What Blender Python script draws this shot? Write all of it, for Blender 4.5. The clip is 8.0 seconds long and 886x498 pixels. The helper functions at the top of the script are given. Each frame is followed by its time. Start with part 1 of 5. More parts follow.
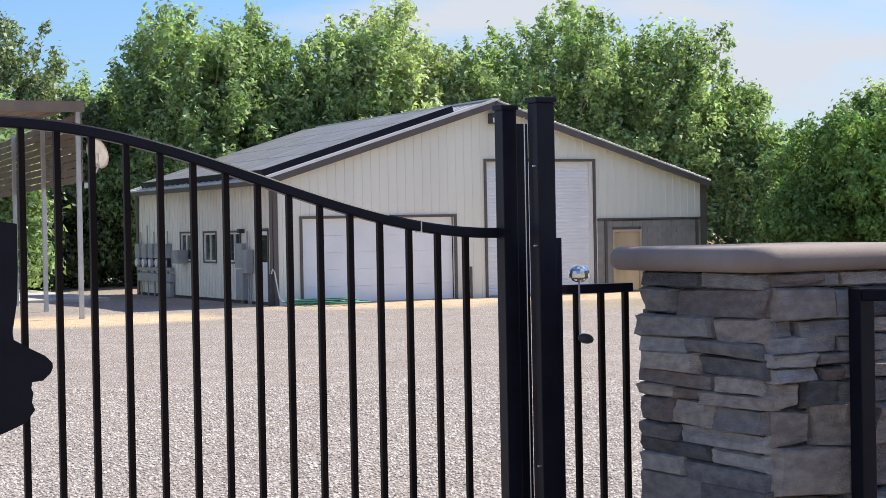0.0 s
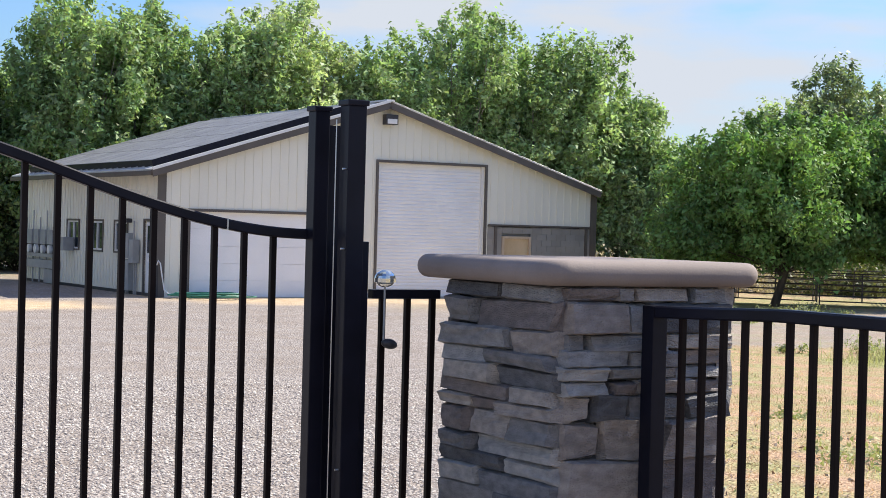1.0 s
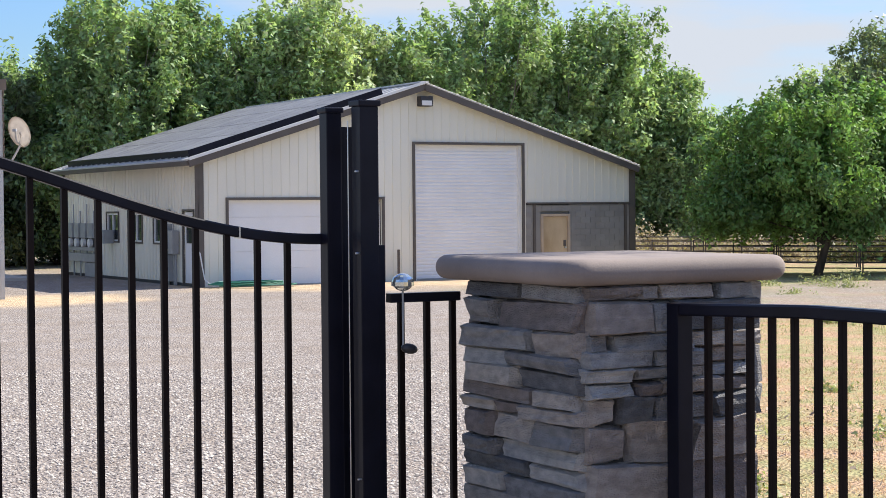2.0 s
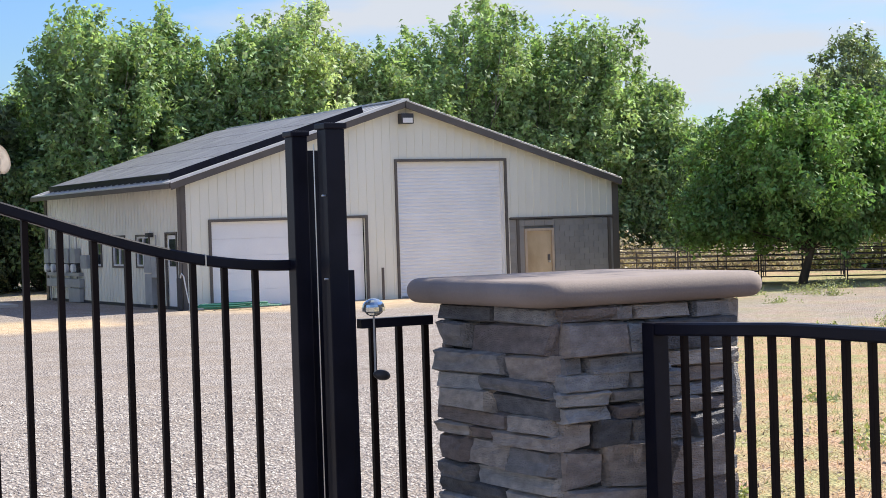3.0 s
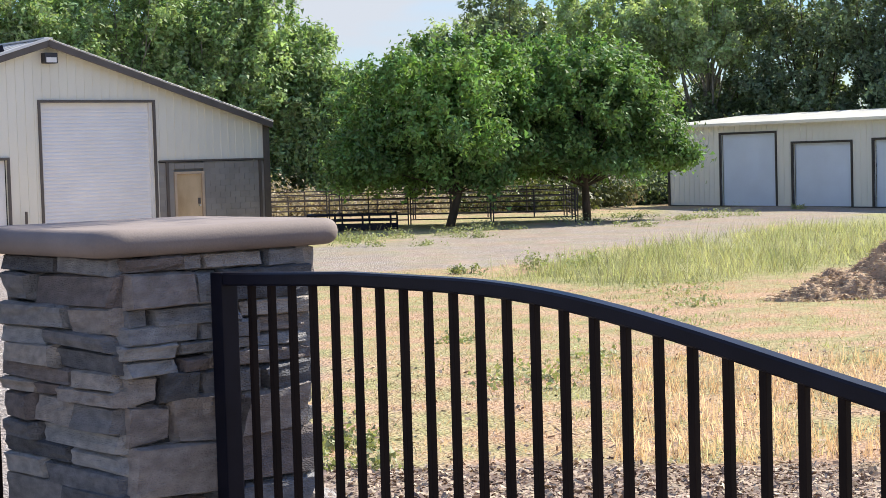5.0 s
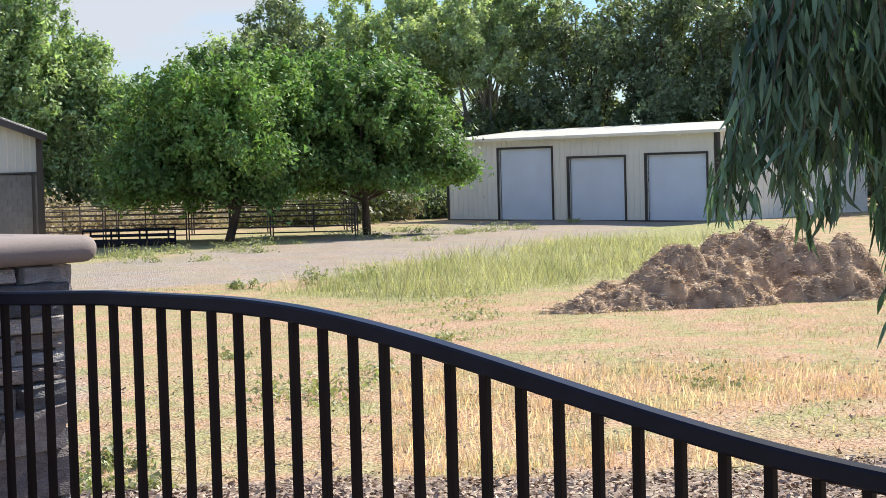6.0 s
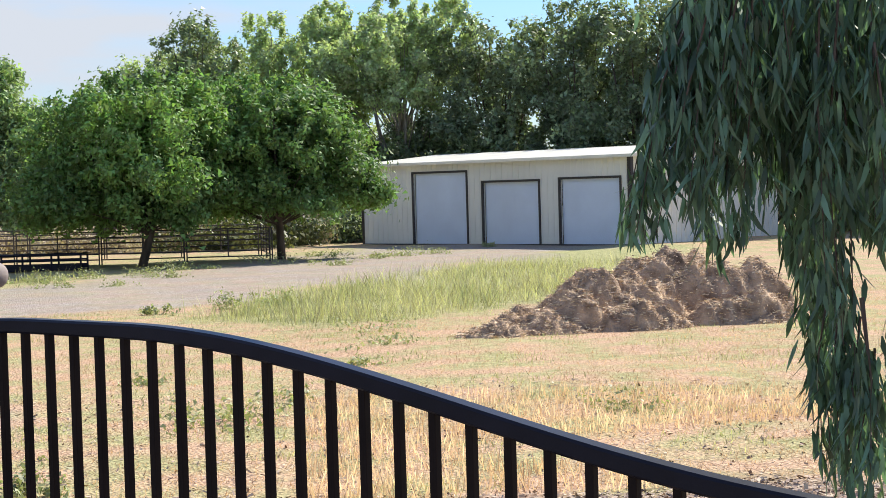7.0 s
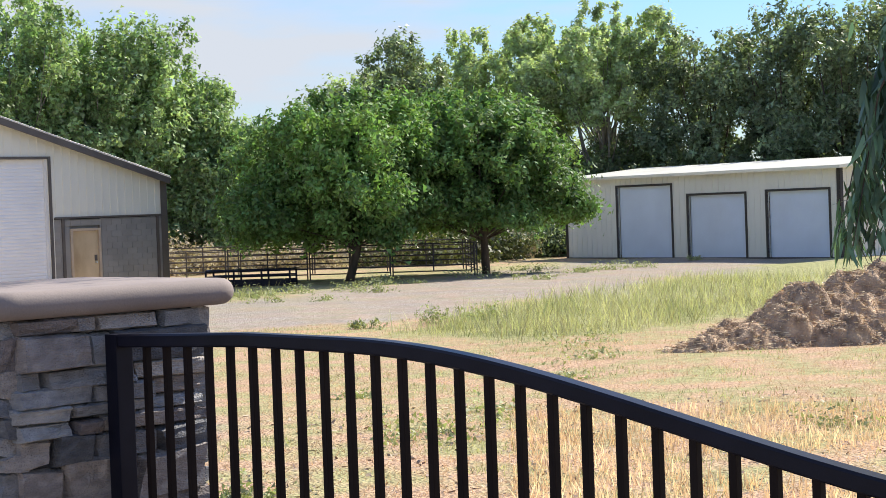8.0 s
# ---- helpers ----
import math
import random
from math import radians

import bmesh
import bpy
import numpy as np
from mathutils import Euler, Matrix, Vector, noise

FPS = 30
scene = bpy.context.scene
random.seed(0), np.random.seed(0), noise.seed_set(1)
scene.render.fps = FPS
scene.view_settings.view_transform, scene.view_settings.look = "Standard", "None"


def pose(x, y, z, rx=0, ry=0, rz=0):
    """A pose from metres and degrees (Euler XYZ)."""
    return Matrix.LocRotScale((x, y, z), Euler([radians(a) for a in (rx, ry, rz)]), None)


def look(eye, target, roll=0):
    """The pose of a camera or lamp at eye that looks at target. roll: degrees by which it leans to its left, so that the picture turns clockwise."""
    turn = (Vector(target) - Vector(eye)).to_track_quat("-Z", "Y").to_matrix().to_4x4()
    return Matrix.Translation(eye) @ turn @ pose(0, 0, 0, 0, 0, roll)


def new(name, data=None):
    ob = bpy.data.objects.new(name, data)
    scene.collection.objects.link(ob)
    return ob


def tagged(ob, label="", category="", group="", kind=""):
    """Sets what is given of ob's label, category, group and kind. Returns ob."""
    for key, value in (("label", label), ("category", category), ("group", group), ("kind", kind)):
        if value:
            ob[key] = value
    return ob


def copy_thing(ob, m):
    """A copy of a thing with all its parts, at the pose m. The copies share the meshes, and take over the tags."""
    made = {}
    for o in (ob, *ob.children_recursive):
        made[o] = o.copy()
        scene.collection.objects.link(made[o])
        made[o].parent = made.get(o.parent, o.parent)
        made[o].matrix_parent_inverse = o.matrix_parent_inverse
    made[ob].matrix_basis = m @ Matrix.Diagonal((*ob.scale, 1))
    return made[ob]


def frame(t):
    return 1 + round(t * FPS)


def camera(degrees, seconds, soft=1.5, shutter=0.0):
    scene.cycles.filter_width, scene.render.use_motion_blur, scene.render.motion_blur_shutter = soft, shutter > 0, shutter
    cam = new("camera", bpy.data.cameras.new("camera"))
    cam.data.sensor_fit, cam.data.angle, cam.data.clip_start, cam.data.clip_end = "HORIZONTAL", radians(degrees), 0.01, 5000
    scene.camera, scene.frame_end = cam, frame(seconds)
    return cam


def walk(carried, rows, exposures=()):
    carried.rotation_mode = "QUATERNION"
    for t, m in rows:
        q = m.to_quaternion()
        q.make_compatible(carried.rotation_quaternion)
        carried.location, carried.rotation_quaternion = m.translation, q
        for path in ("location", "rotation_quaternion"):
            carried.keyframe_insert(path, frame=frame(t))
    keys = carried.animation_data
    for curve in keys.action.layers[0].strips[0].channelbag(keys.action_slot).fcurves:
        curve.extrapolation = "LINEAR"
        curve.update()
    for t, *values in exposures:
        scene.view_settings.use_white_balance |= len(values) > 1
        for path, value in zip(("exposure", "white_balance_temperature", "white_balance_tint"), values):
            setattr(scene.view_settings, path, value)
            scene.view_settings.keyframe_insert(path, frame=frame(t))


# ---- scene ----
cam = camera(28.85, 8.0, soft=0.7)
PATH = [
    (0, look((-19.476, -50.167, 2.279), (-10.452, -32.320, 2.052), -1.08)),
    (0.5, look((-19.354, -50.243, 2.281), (-9.592, -32.791, 1.947), -0.02)),
    (1, look((-19.205, -50.293, 2.287), (-9.141, -33.010, 2.076), 1.52)),
    (1.2, look((-19.164, -50.292, 2.299), (-9.293, -32.899, 2.051), 1.40)),
    (2.3, look((-19.044, -50.174, 2.366), (-9.391, -32.664, 1.881), -0.72)),
    (2.5, look((-19.027, -50.160, 2.365), (-9.359, -32.657, 1.923), -0.53)),
    (3, look((-18.977, -50.141, 2.377), (-9.182, -32.706, 2.098), -1.82)),
    (3.5, look((-18.879, -50.132, 2.375), (-8.767, -32.879, 2.069), -1.85)),
    (4, look((-18.792, -50.160, 2.380), (-7.959, -33.361, 1.709), -1.65)),
    (4.5, look((-18.717, -50.141, 2.375), (-6.797, -34.108, 1.446), -1.57)),
    (5, look((-18.680, -50.158, 2.378), (-5.685, -34.991, 1.319), -1.66)),
    (5.2, look((-18.662, -50.156, 2.378), (-5.262, -35.346, 1.339), -1.75)),
    (6.3, look((-18.611, -50.167, 2.381), (-3.393, -37.223, 1.451), -1.53)),
    (6.5, look((-18.610, -50.168, 2.380), (-3.209, -37.438, 1.498), -1.52)),
    (7, look((-18.637, -50.187, 2.387), (-3.167, -37.532, 1.674), -1.63)),
    (7.5, look((-18.652, -50.190, 2.390), (-3.603, -37.030, 1.794), -1.73)),
    (8, look((-18.685, -50.181, 2.392), (-4.801, -35.793, 1.919), -2.10)),
]
walk(cam, PATH, ((0, 1.15), (8, 1.15)))

# ---------------------------------------------------------------- light and sky
SUN_YAW, SUN_EL = 89.0, 42.0
sun_data = bpy.data.lights.new("sun", "SUN")
sun_data.energy, sun_data.angle, sun_data.color = 3.9, radians(0.6), (1.0, 0.94, 0.84)
sun = new("sun", sun_data)
sdir = Vector((math.sin(radians(SUN_YAW)) * math.cos(radians(SUN_EL)), math.cos(radians(SUN_YAW)) * math.cos(radians(SUN_EL)), math.sin(radians(SUN_EL))))
sun.matrix_world = look(sdir * 60, (0, 0, 0))

world = bpy.data.worlds.new("world")
scene.world = world
world.use_nodes = True
wn, wl = world.node_tree.nodes, world.node_tree.links
wn.clear()
sky = wn.new("ShaderNodeTexSky")
sky.sky_type, sky.sun_disc = "NISHITA", False
sky.sun_elevation, sky.sun_rotation = radians(SUN_EL), radians(SUN_YAW)
sky.air_density, sky.dust_density, sky.ozone_density = 1.5, 0.1, 3.0
w_co = wn.new("ShaderNodeTexCoord")
w_map = wn.new("ShaderNodeMapping")
w_map.inputs["Scale"].default_value = (1.6, 1.6, 7.0)
w_map.inputs["Location"].default_value = (0.35, 0.1, 0.2)
cl = wn.new("ShaderNodeTexNoise")
cl.inputs["Scale"].default_value, cl.inputs["Detail"].default_value, cl.inputs["Roughness"].default_value = 1.6, 7, 0.5
cr = wn.new("ShaderNodeValToRGB")
cr.color_ramp.elements[0].position, cr.color_ramp.elements[1].position = 0.49, 0.61
wmix = wn.new("ShaderNodeMix")
wmix.data_type = "RGBA"
wmix.inputs["B"].default_value = (2.85, 3.05, 3.4, 1)
wbg = wn.new("ShaderNodeBackground")
wbg.inputs["Strength"].default_value = 0.112
wout = wn.new("ShaderNodeOutputWorld")
wl.new(w_co.outputs["Generated"], w_map.inputs[0])
wl.new(w_map.outputs[0], cl.inputs["Vector"])
wl.new(cl.outputs["Fac"], cr.inputs[0])
wl.new(cr.outputs[0], wmix.inputs["Factor"])
tint = wn.new("ShaderNodeMix")
tint.data_type, tint.blend_type = "RGBA", "MULTIPLY"
tint.inputs["Factor"].default_value, tint.inputs["B"].default_value = 1, (0.31, 0.425, 0.69, 1)
wl.new(sky.outputs[0], tint.inputs["A"])
wl.new(tint.outputs["Result"], wmix.inputs["A"])
wl.new(wmix.outputs["Result"], wbg.inputs[0])
wl.new(wbg.outputs[0], wout.inputs[0])


# ---------------------------------------------------------------- materials
def mat(name, color, rough=0.7, metal=0.0, vary=0.25, scale=3.0, grain=40.0, bump=0.2, bumpd=0.01, per_object=0.0, per_island=0.0,
        second=None, spec=0.5, stretch=None, translucent=0.0, glow=(1.3, 1.4, 0.75)):
    m = bpy.data.materials.new(name)
    m.use_nodes = True
    n, l = m.node_tree.nodes, m.node_tree.links
    b = n["Principled BSDF"]
    b.inputs["Roughness"].default_value, b.inputs["Metallic"].default_value = rough, metal
    b.inputs["Specular IOR Level"].default_value = spec
    geo = n.new("ShaderNodeNewGeometry")
    mp = n.new("ShaderNodeMapping")
    if stretch:
        mp.inputs["Scale"].default_value = stretch
    l.new(geo.outputs["Position"], mp.inputs[0])
    big, fine = n.new("ShaderNodeTexNoise"), n.new("ShaderNodeTexNoise")
    big.inputs["Scale"].default_value, big.inputs["Detail"].default_value = scale, 5
    fine.inputs["Scale"].default_value, fine.inputs["Detail"].default_value = grain, 3
    l.new(mp.outputs[0], big.inputs["Vector"]), l.new(mp.outputs[0], fine.inputs["Vector"])
    ramp = n.new("ShaderNodeValToRGB")
    c = Vector(color)
    c2 = Vector(second) if second else c * (1 + vary)
    ramp.color_ramp.elements[0].position, ramp.color_ramp.elements[1].position = 0.3, 0.7
    ramp.color_ramp.elements[0].color, ramp.color_ramp.elements[1].color = (*(c * (1 - vary)), 1), (*c2, 1)
    l.new(big.outputs["Fac"], ramp.inputs[0])
    hsv = n.new("ShaderNodeHueSaturation")
    l.new(ramp.outputs[0], hsv.inputs["Color"])
    value = n.new("ShaderNodeMath")
    value.operation = "MULTIPLY_ADD"
    value.inputs[1].default_value, value.inputs[2].default_value = 0.5 * vary + 0.1, 1 - 0.25 * vary - 0.05
    l.new(fine.outputs["Fac"], value.inputs[0])
    last = value.outputs[0]
    for amount, node, out in ((per_object, "ShaderNodeObjectInfo", "Random"), (per_island, "ShaderNodeNewGeometry", "Random Per Island")):
        if amount:
            src, add = n.new(node), n.new("ShaderNodeMath")
            add.operation = "MULTIPLY_ADD"
            add.inputs[1].default_value = amount
            l.new(src.outputs[out], add.inputs[0])
            sub = n.new("ShaderNodeMath")
            sub.operation = "SUBTRACT"
            sub.inputs[1].default_value = amount / 2
            l.new(last, sub.inputs[0])
            l.new(sub.outputs[0], add.inputs[2])
            last = add.outputs[0]
            hue = n.new("ShaderNodeMath")
            hue.operation = "MULTIPLY_ADD"
            hue.inputs[1].default_value, hue.inputs[2].default_value = 0.05 * amount, 0.5 - 0.025 * amount
            l.new(src.outputs[out], hue.inputs[0])
            l.new(hue.outputs[0], hsv.inputs["Hue"])
    l.new(last, hsv.inputs["Value"])
    l.new(hsv.outputs[0], b.inputs["Base Color"])
    if bump:
        bm_ = n.new("ShaderNodeBump")
        bm_.inputs["Strength"].default_value, bm_.inputs["Distance"].default_value = bump, bumpd
        l.new(fine.outputs["Fac"], bm_.inputs["Height"])
        l.new(bm_.outputs[0], b.inputs["Normal"])
    if translucent:
        tr, mx = n.new("ShaderNodeBsdfTranslucent"), n.new("ShaderNodeMixShader")
        tint = n.new("ShaderNodeMix")
        tint.data_type, tint.blend_type = "RGBA", "MULTIPLY"
        tint.inputs["Factor"].default_value, tint.inputs["B"].default_value = 1, (*glow, 1)
        l.new(hsv.outputs[0], tint.inputs["A"])
        l.new(tint.outputs["Result"], tr.inputs[0])
        mx.inputs[0].default_value = translucent
        l.new(b.outputs[0], mx.inputs[1]), l.new(tr.outputs[0], mx.inputs[2])
        l.new(mx.outputs[0], n["Material Output"].inputs[0])
    return m


M_SIDING = mat("siding_paint", (0.76, 0.74, 0.64), 0.5, 0, 0.05, 0.5, 60, 0.05, second=(0.81, 0.79, 0.69), stretch=(1, 1, 0.25))
M_BROWN = mat("brown_trim", (0.10, 0.085, 0.075), 0.5, 0, 0.15, 2, 60, 0.05)
M_DARKTRIM = mat("dark_trim", (0.035, 0.03, 0.028), 0.5, 0, 0.15, 2, 60, 0.05)
M_ROOF = mat("roof_metal", (0.60, 0.59, 0.56), 0.4, 0.1, 0.12, 0.8, 30, 0.05)
M_SOLAR = mat("solar_glass", (0.20, 0.195, 0.19), 0.5, 0.0, 0.2, 2, 50, 0.0, per_object=0.25, spec=0.7)
# white door paint, with the blue skylight of the shaded front mixed into its colour
M_SHEDDOOR = mat("shed_door_sky_tint", (0.66, 0.74, 0.84), 0.4, 0, 0.06, 0.7, 40, 0.03)
M_DOORWHITE = mat("door_white", (0.80, 0.805, 0.82), 0.4, 0, 0.05, 0.7, 40, 0.03)
M_TANDOOR = mat("tan_door", (0.50, 0.36, 0.20), 0.6, 0, 0.25, 1.4, 40, 0.1, second=(0.60, 0.47, 0.30), stretch=(1, 1, 0.5))
M_TANFRAME = mat("tan_frame", (0.48, 0.38, 0.28), 0.6, 0, 0.15, 2, 40, 0.1)
M_BLOCK = mat("grey_block", (0.26, 0.25, 0.235), 0.85, 0, 0.12, 1.2, 60, 0.25, per_object=0.12)
M_GREYBOX = mat("grey_enamel", (0.34, 0.35, 0.36), 0.5, 0.1, 0.12, 3, 60, 0.05)
M_DARKGREY = mat("dark_plastic", (0.03, 0.03, 0.035), 0.5, 0, 0.2, 4, 60, 0.05)
M_GLASS = mat("window_glass", (0.03, 0.035, 0.04), 0.06, 0, 0.1, 2, 20, 0, spec=0.8)
M_VINYL = mat("white_vinyl", (0.75, 0.75, 0.74), 0.4, 0, 0.05, 3, 50, 0.03)
M_BLACK = mat("black_paint", (0.009, 0.009, 0.016), 0.38, 0, 0.3, 6, 220, 0.12, 0.002, spec=0.16)
M_BROWNSTEEL = mat("bronze_paint", (0.013, 0.008, 0.007), 0.5, 0, 0.3, 6, 220, 0.12, 0.002, spec=0.10)
M_STEEL = mat("bare_steel", (0.6, 0.6, 0.6), 0.3, 0.9, 0.1, 10, 200, 0.05, 0.002)
M_MORTAR = mat("mortar", (0.07, 0.066, 0.062), 0.95, 0, 0.3, 8, 120, 0.5, 0.004)
M_STONE = mat("ledge_stone", (0.275, 0.27, 0.265), 0.85, 0, 0.22, 20, 130, 1.0, 0.012, per_object=0.9, second=(0.38, 0.36, 0.345), stretch=(1, 1, 2.0))
M_BROWNSTONE = mat("brown_ledge_stone", (0.31, 0.265, 0.235), 0.85, 0, 0.22, 20, 130, 1.0, 0.012, per_object=0.8, second=(0.42, 0.36, 0.32), stretch=(1, 1, 2.0))
M_DARKSTONE = mat("slate_stone", (0.145, 0.145, 0.155), 0.8, 0, 0.25, 20, 130, 1.0, 0.012, per_object=0.8, second=(0.23, 0.23, 0.235), stretch=(1, 1, 2.0))
M_CAP = mat("cast_cap", (0.255, 0.208, 0.183), 0.85, 0, 0.12, 5, 160, 0.3, 0.003)
M_CONCRETE = mat("concrete", (0.45, 0.43, 0.40), 0.9, 0, 0.15, 0.7, 30, 0.3)
M_GALV = mat("galvanised_post", (0.50, 0.50, 0.49), 0.5, 0.3, 0.1, 2, 50, 0.05)
M_AWNING = mat("tan_sheet", (0.20, 0.155, 0.115), 0.6, 0.1, 0.2, 1.2, 40, 0.1)
M_HOSE = mat("green_hose", (0.02, 0.16, 0.11), 0.5, 0, 0.2, 5, 40, 0.05)
M_PEN = mat("pen_steel", (0.055, 0.045, 0.045), 0.6, 0.2, 0.4, 3, 60, 0.1)
M_BARK = mat("bark", (0.10, 0.075, 0.055), 0.95, 0, 0.4, 5, 30, 0.9, 0.03, stretch=(1, 1, 0.3))
M_PALEBARK = mat("pale_bark", (0.28, 0.25, 0.21), 0.9, 0, 0.35, 3, 20, 0.6, 0.03, stretch=(1, 1, 0.3))
M_COTTON = mat("cottonwood_leaf", (0.26, 0.38, 0.17), 0.6, 0, 0.28, 0.3, 8, 0, per_island=0.9, second=(0.43, 0.53, 0.27), translucent=0.34, spec=0.3)
M_PALELEAF = mat("pale_leaf", (0.44, 0.53, 0.29), 0.6, 0, 0.25, 0.3, 8, 0, per_island=0.8, second=(0.54, 0.61, 0.37), translucent=0.42, spec=0.3)
M_WALNUT = mat("walnut_leaf", (0.12, 0.215, 0.08), 0.6, 0, 0.3, 0.35, 8, 0, per_island=0.9, second=(0.25, 0.385, 0.12), translucent=0.32, spec=0.3)
M_OAK = mat("oak_leaf", (0.16, 0.215, 0.12), 0.5, 0, 0.3, 0.4, 8, 0, per_island=0.9, second=(0.30, 0.36, 0.20), translucent=0.3, spec=0.3)
M_EUC = mat("eucalyptus_leaf", (0.085, 0.165, 0.10), 0.40, 0, 0.3, 2, 20, 0, per_island=1.1, second=(0.17, 0.27, 0.155), translucent=0.22, spec=0.4)
M_SHRUB = mat("shrub_leaf", (0.10, 0.13, 0.045), 0.6, 0, 0.3, 0.4, 8, 0, per_island=0.7, second=(0.19, 0.19, 0.08), translucent=0.25)
M_DRYBLADE = mat("dry_grass", (0.50, 0.345, 0.19), 0.8, 0, 0.42, 0.5, 10, 0, per_island=0.6, second=(0.74, 0.53, 0.33), translucent=0.45, glow=(1.2, 1.05, 0.85))
M_PALESTRAW = mat("pale_straw", (0.64, 0.46, 0.27), 0.8, 0, 0.25, 0.8, 10, 0, per_island=0.6, second=(0.82, 0.66, 0.46), translucent=0.5, glow=(1.2, 1.08, 0.85))
M_GREENBLADE = mat("green_grass", (0.32, 0.34, 0.16), 0.7, 0, 0.3, 0.6, 10, 0, per_island=0.8, second=(0.62, 0.55, 0.34), translucent=0.3)
M_WEED = mat("weed_leaf", (0.34, 0.36, 0.17), 0.6, 0, 0.3, 2, 10, 0, per_island=0.6, translucent=0.25)
M_CHIP = mat("wood_chip", (0.38, 0.26, 0.18), 0.9, 0, 0.4, 4, 40, 0.2, per_island=0.9, second=(0.56, 0.43, 0.32))
M_PEBBLE = mat("pebble", (0.37, 0.33, 0.30), 0.9, 0, 0.2, 4, 40, 0.2, per_island=1.1)
M_PILE = mat("compost", (0.37, 0.235, 0.145), 1.0, 0, 0.5, 3.5, 35, 1.0, 0.05, second=(0.68, 0.49, 0.32))
M_STRAW = mat("old_straw", (0.56, 0.43, 0.29), 0.95, 0, 0.35, 2, 40, 0.2, per_island=0.8)
M_DISH = mat("dish_enamel", (0.62, 0.58, 0.54), 0.5, 0, 0.1, 5, 50, 0.03)
M_CHROME = mat("clear_lamp", (0.75, 0.78, 0.75), 0.08, 0.8, 0.2, 20, 60, 0.05, 0.002)


# ---------------------------------------------------------------- mesh helpers
def box(bm, x0, y0, z0, x1, y1, z1, bevel=0.0, m=None):
    r = bmesh.ops.create_cube(bm, size=1.0)
    t = Matrix.Translation(((x0 + x1) / 2, (y0 + y1) / 2, (z0 + z1) / 2)) @ Matrix.Diagonal((x1 - x0, y1 - y0, z1 - z0, 1))
    bmesh.ops.transform(bm, matrix=(m @ t) if m else t, verts=r["verts"])
    if bevel:
        es = {e for v in r["verts"] for e in v.link_edges}
        bmesh.ops.bevel(bm, geom=list(es), offset=bevel, segments=2, affect="EDGES", profile=0.7)
    return bm


def boxes(*args, bevel=0.0):
    bm = bmesh.new()
    for a in args:
        box(bm, *a, bevel=bevel)
    return bm


def tube(bm, pts, r, sides=8, r2=None, caps=True):
    """A round bar along points, tapering from r to r2."""
    pts = [Vector(p) for p in pts]
    r2 = r if r2 is None else r2
    rings = []
    for i, p in enumerate(pts):
        d = (pts[min(i + 1, len(pts) - 1)] - pts[max(i - 1, 0)]).normalized()
        u = d.cross(Vector((0, 0, 1)) if abs(d.z) < 0.95 else Vector((1, 0, 0))).normalized()
        v = d.cross(u)
        rr = r + (r2 - r) * i / max(1, len(pts) - 1)
        rings.append([bm.verts.new(p + rr * (math.cos(a) * u + math.sin(a) * v)) for a in (2 * math.pi * k / sides for k in range(sides))])
    for a, b in zip(rings, rings[1:]):
        for k in range(sides):
            bm.faces.new((a[k], a[(k + 1) % sides], b[(k + 1) % sides], b[k]))
    if caps:
        bm.faces.new(rings[0][::-1]), bm.faces.new(rings[-1])
    return bm


def sweep(bm, pts, w, h, across):
    """A bar of rectangular section w x h along points; across: the horizontal unit vector of its width."""
    pts, across = [Vector(p) for p in pts], Vector(across)
    rings = []
    for i, p in enumerate(pts):
        d = (pts[min(i + 1, len(pts) - 1)] - pts[max(i - 1, 0)]).normalized()
        up = across.cross(d).normalized()
        if up.z < 0:
            up = -up
        c = min(w, h) * 0.14
        prof = [(-w / 2 + c, -h / 2), (w / 2 - c, -h / 2), (w / 2, -h / 2 + c), (w / 2, h / 2 - c), (w / 2 - c, h / 2), (-w / 2 + c, h / 2), (-w / 2, h / 2 - c), (-w / 2, -h / 2 + c)]
        rings.append([bm.verts.new(p + across * a + up * b) for a, b in prof])
    for a, b in zip(rings, rings[1:]):
        for k in range(8):
            bm.faces.new((a[k], a[(k + 1) % 8], b[(k + 1) % 8], b[k]))
    bm.faces.new(rings[0][::-1]), bm.faces.new(rings[-1])
    bmesh.ops.recalc_face_normals(bm, faces=bm.faces)
    return bm


def data_of(name, bm, material, smooth=False):
    me = bpy.data.meshes.new(name)
    bmesh.ops.recalc_face_normals(bm, faces=bm.faces)
    bm.to_mesh(me)
    bm.free()
    me.materials.append(material)
    if smooth:
        for p in me.polygons:
            p.use_smooth = True
    return me


def part(name, bm, material, parent, label="", smooth=False, at=None):
    ob = new(name, data_of(name, bm, material, smooth) if isinstance(bm, bmesh.types.BMesh) else bm)
    ob.parent = parent
    if at is not None:
        ob.matrix_basis = at
    return tagged(ob, label)


def thing(name, label, category, group="", kind="", at=None):
    ob = new(name)
    ob.empty_display_size = 0.2
    if at is not None:
        ob.matrix_basis = at
    return tagged(ob, label, category, group, kind)


def solid(name, bm, material, label, category, group="", kind="", smooth=False, at=None):
    ob = new(name, data_of(name, bm, material, smooth))
    if at is not None:
        ob.matrix_basis = at
    return tagged(ob, label, category, group, kind)


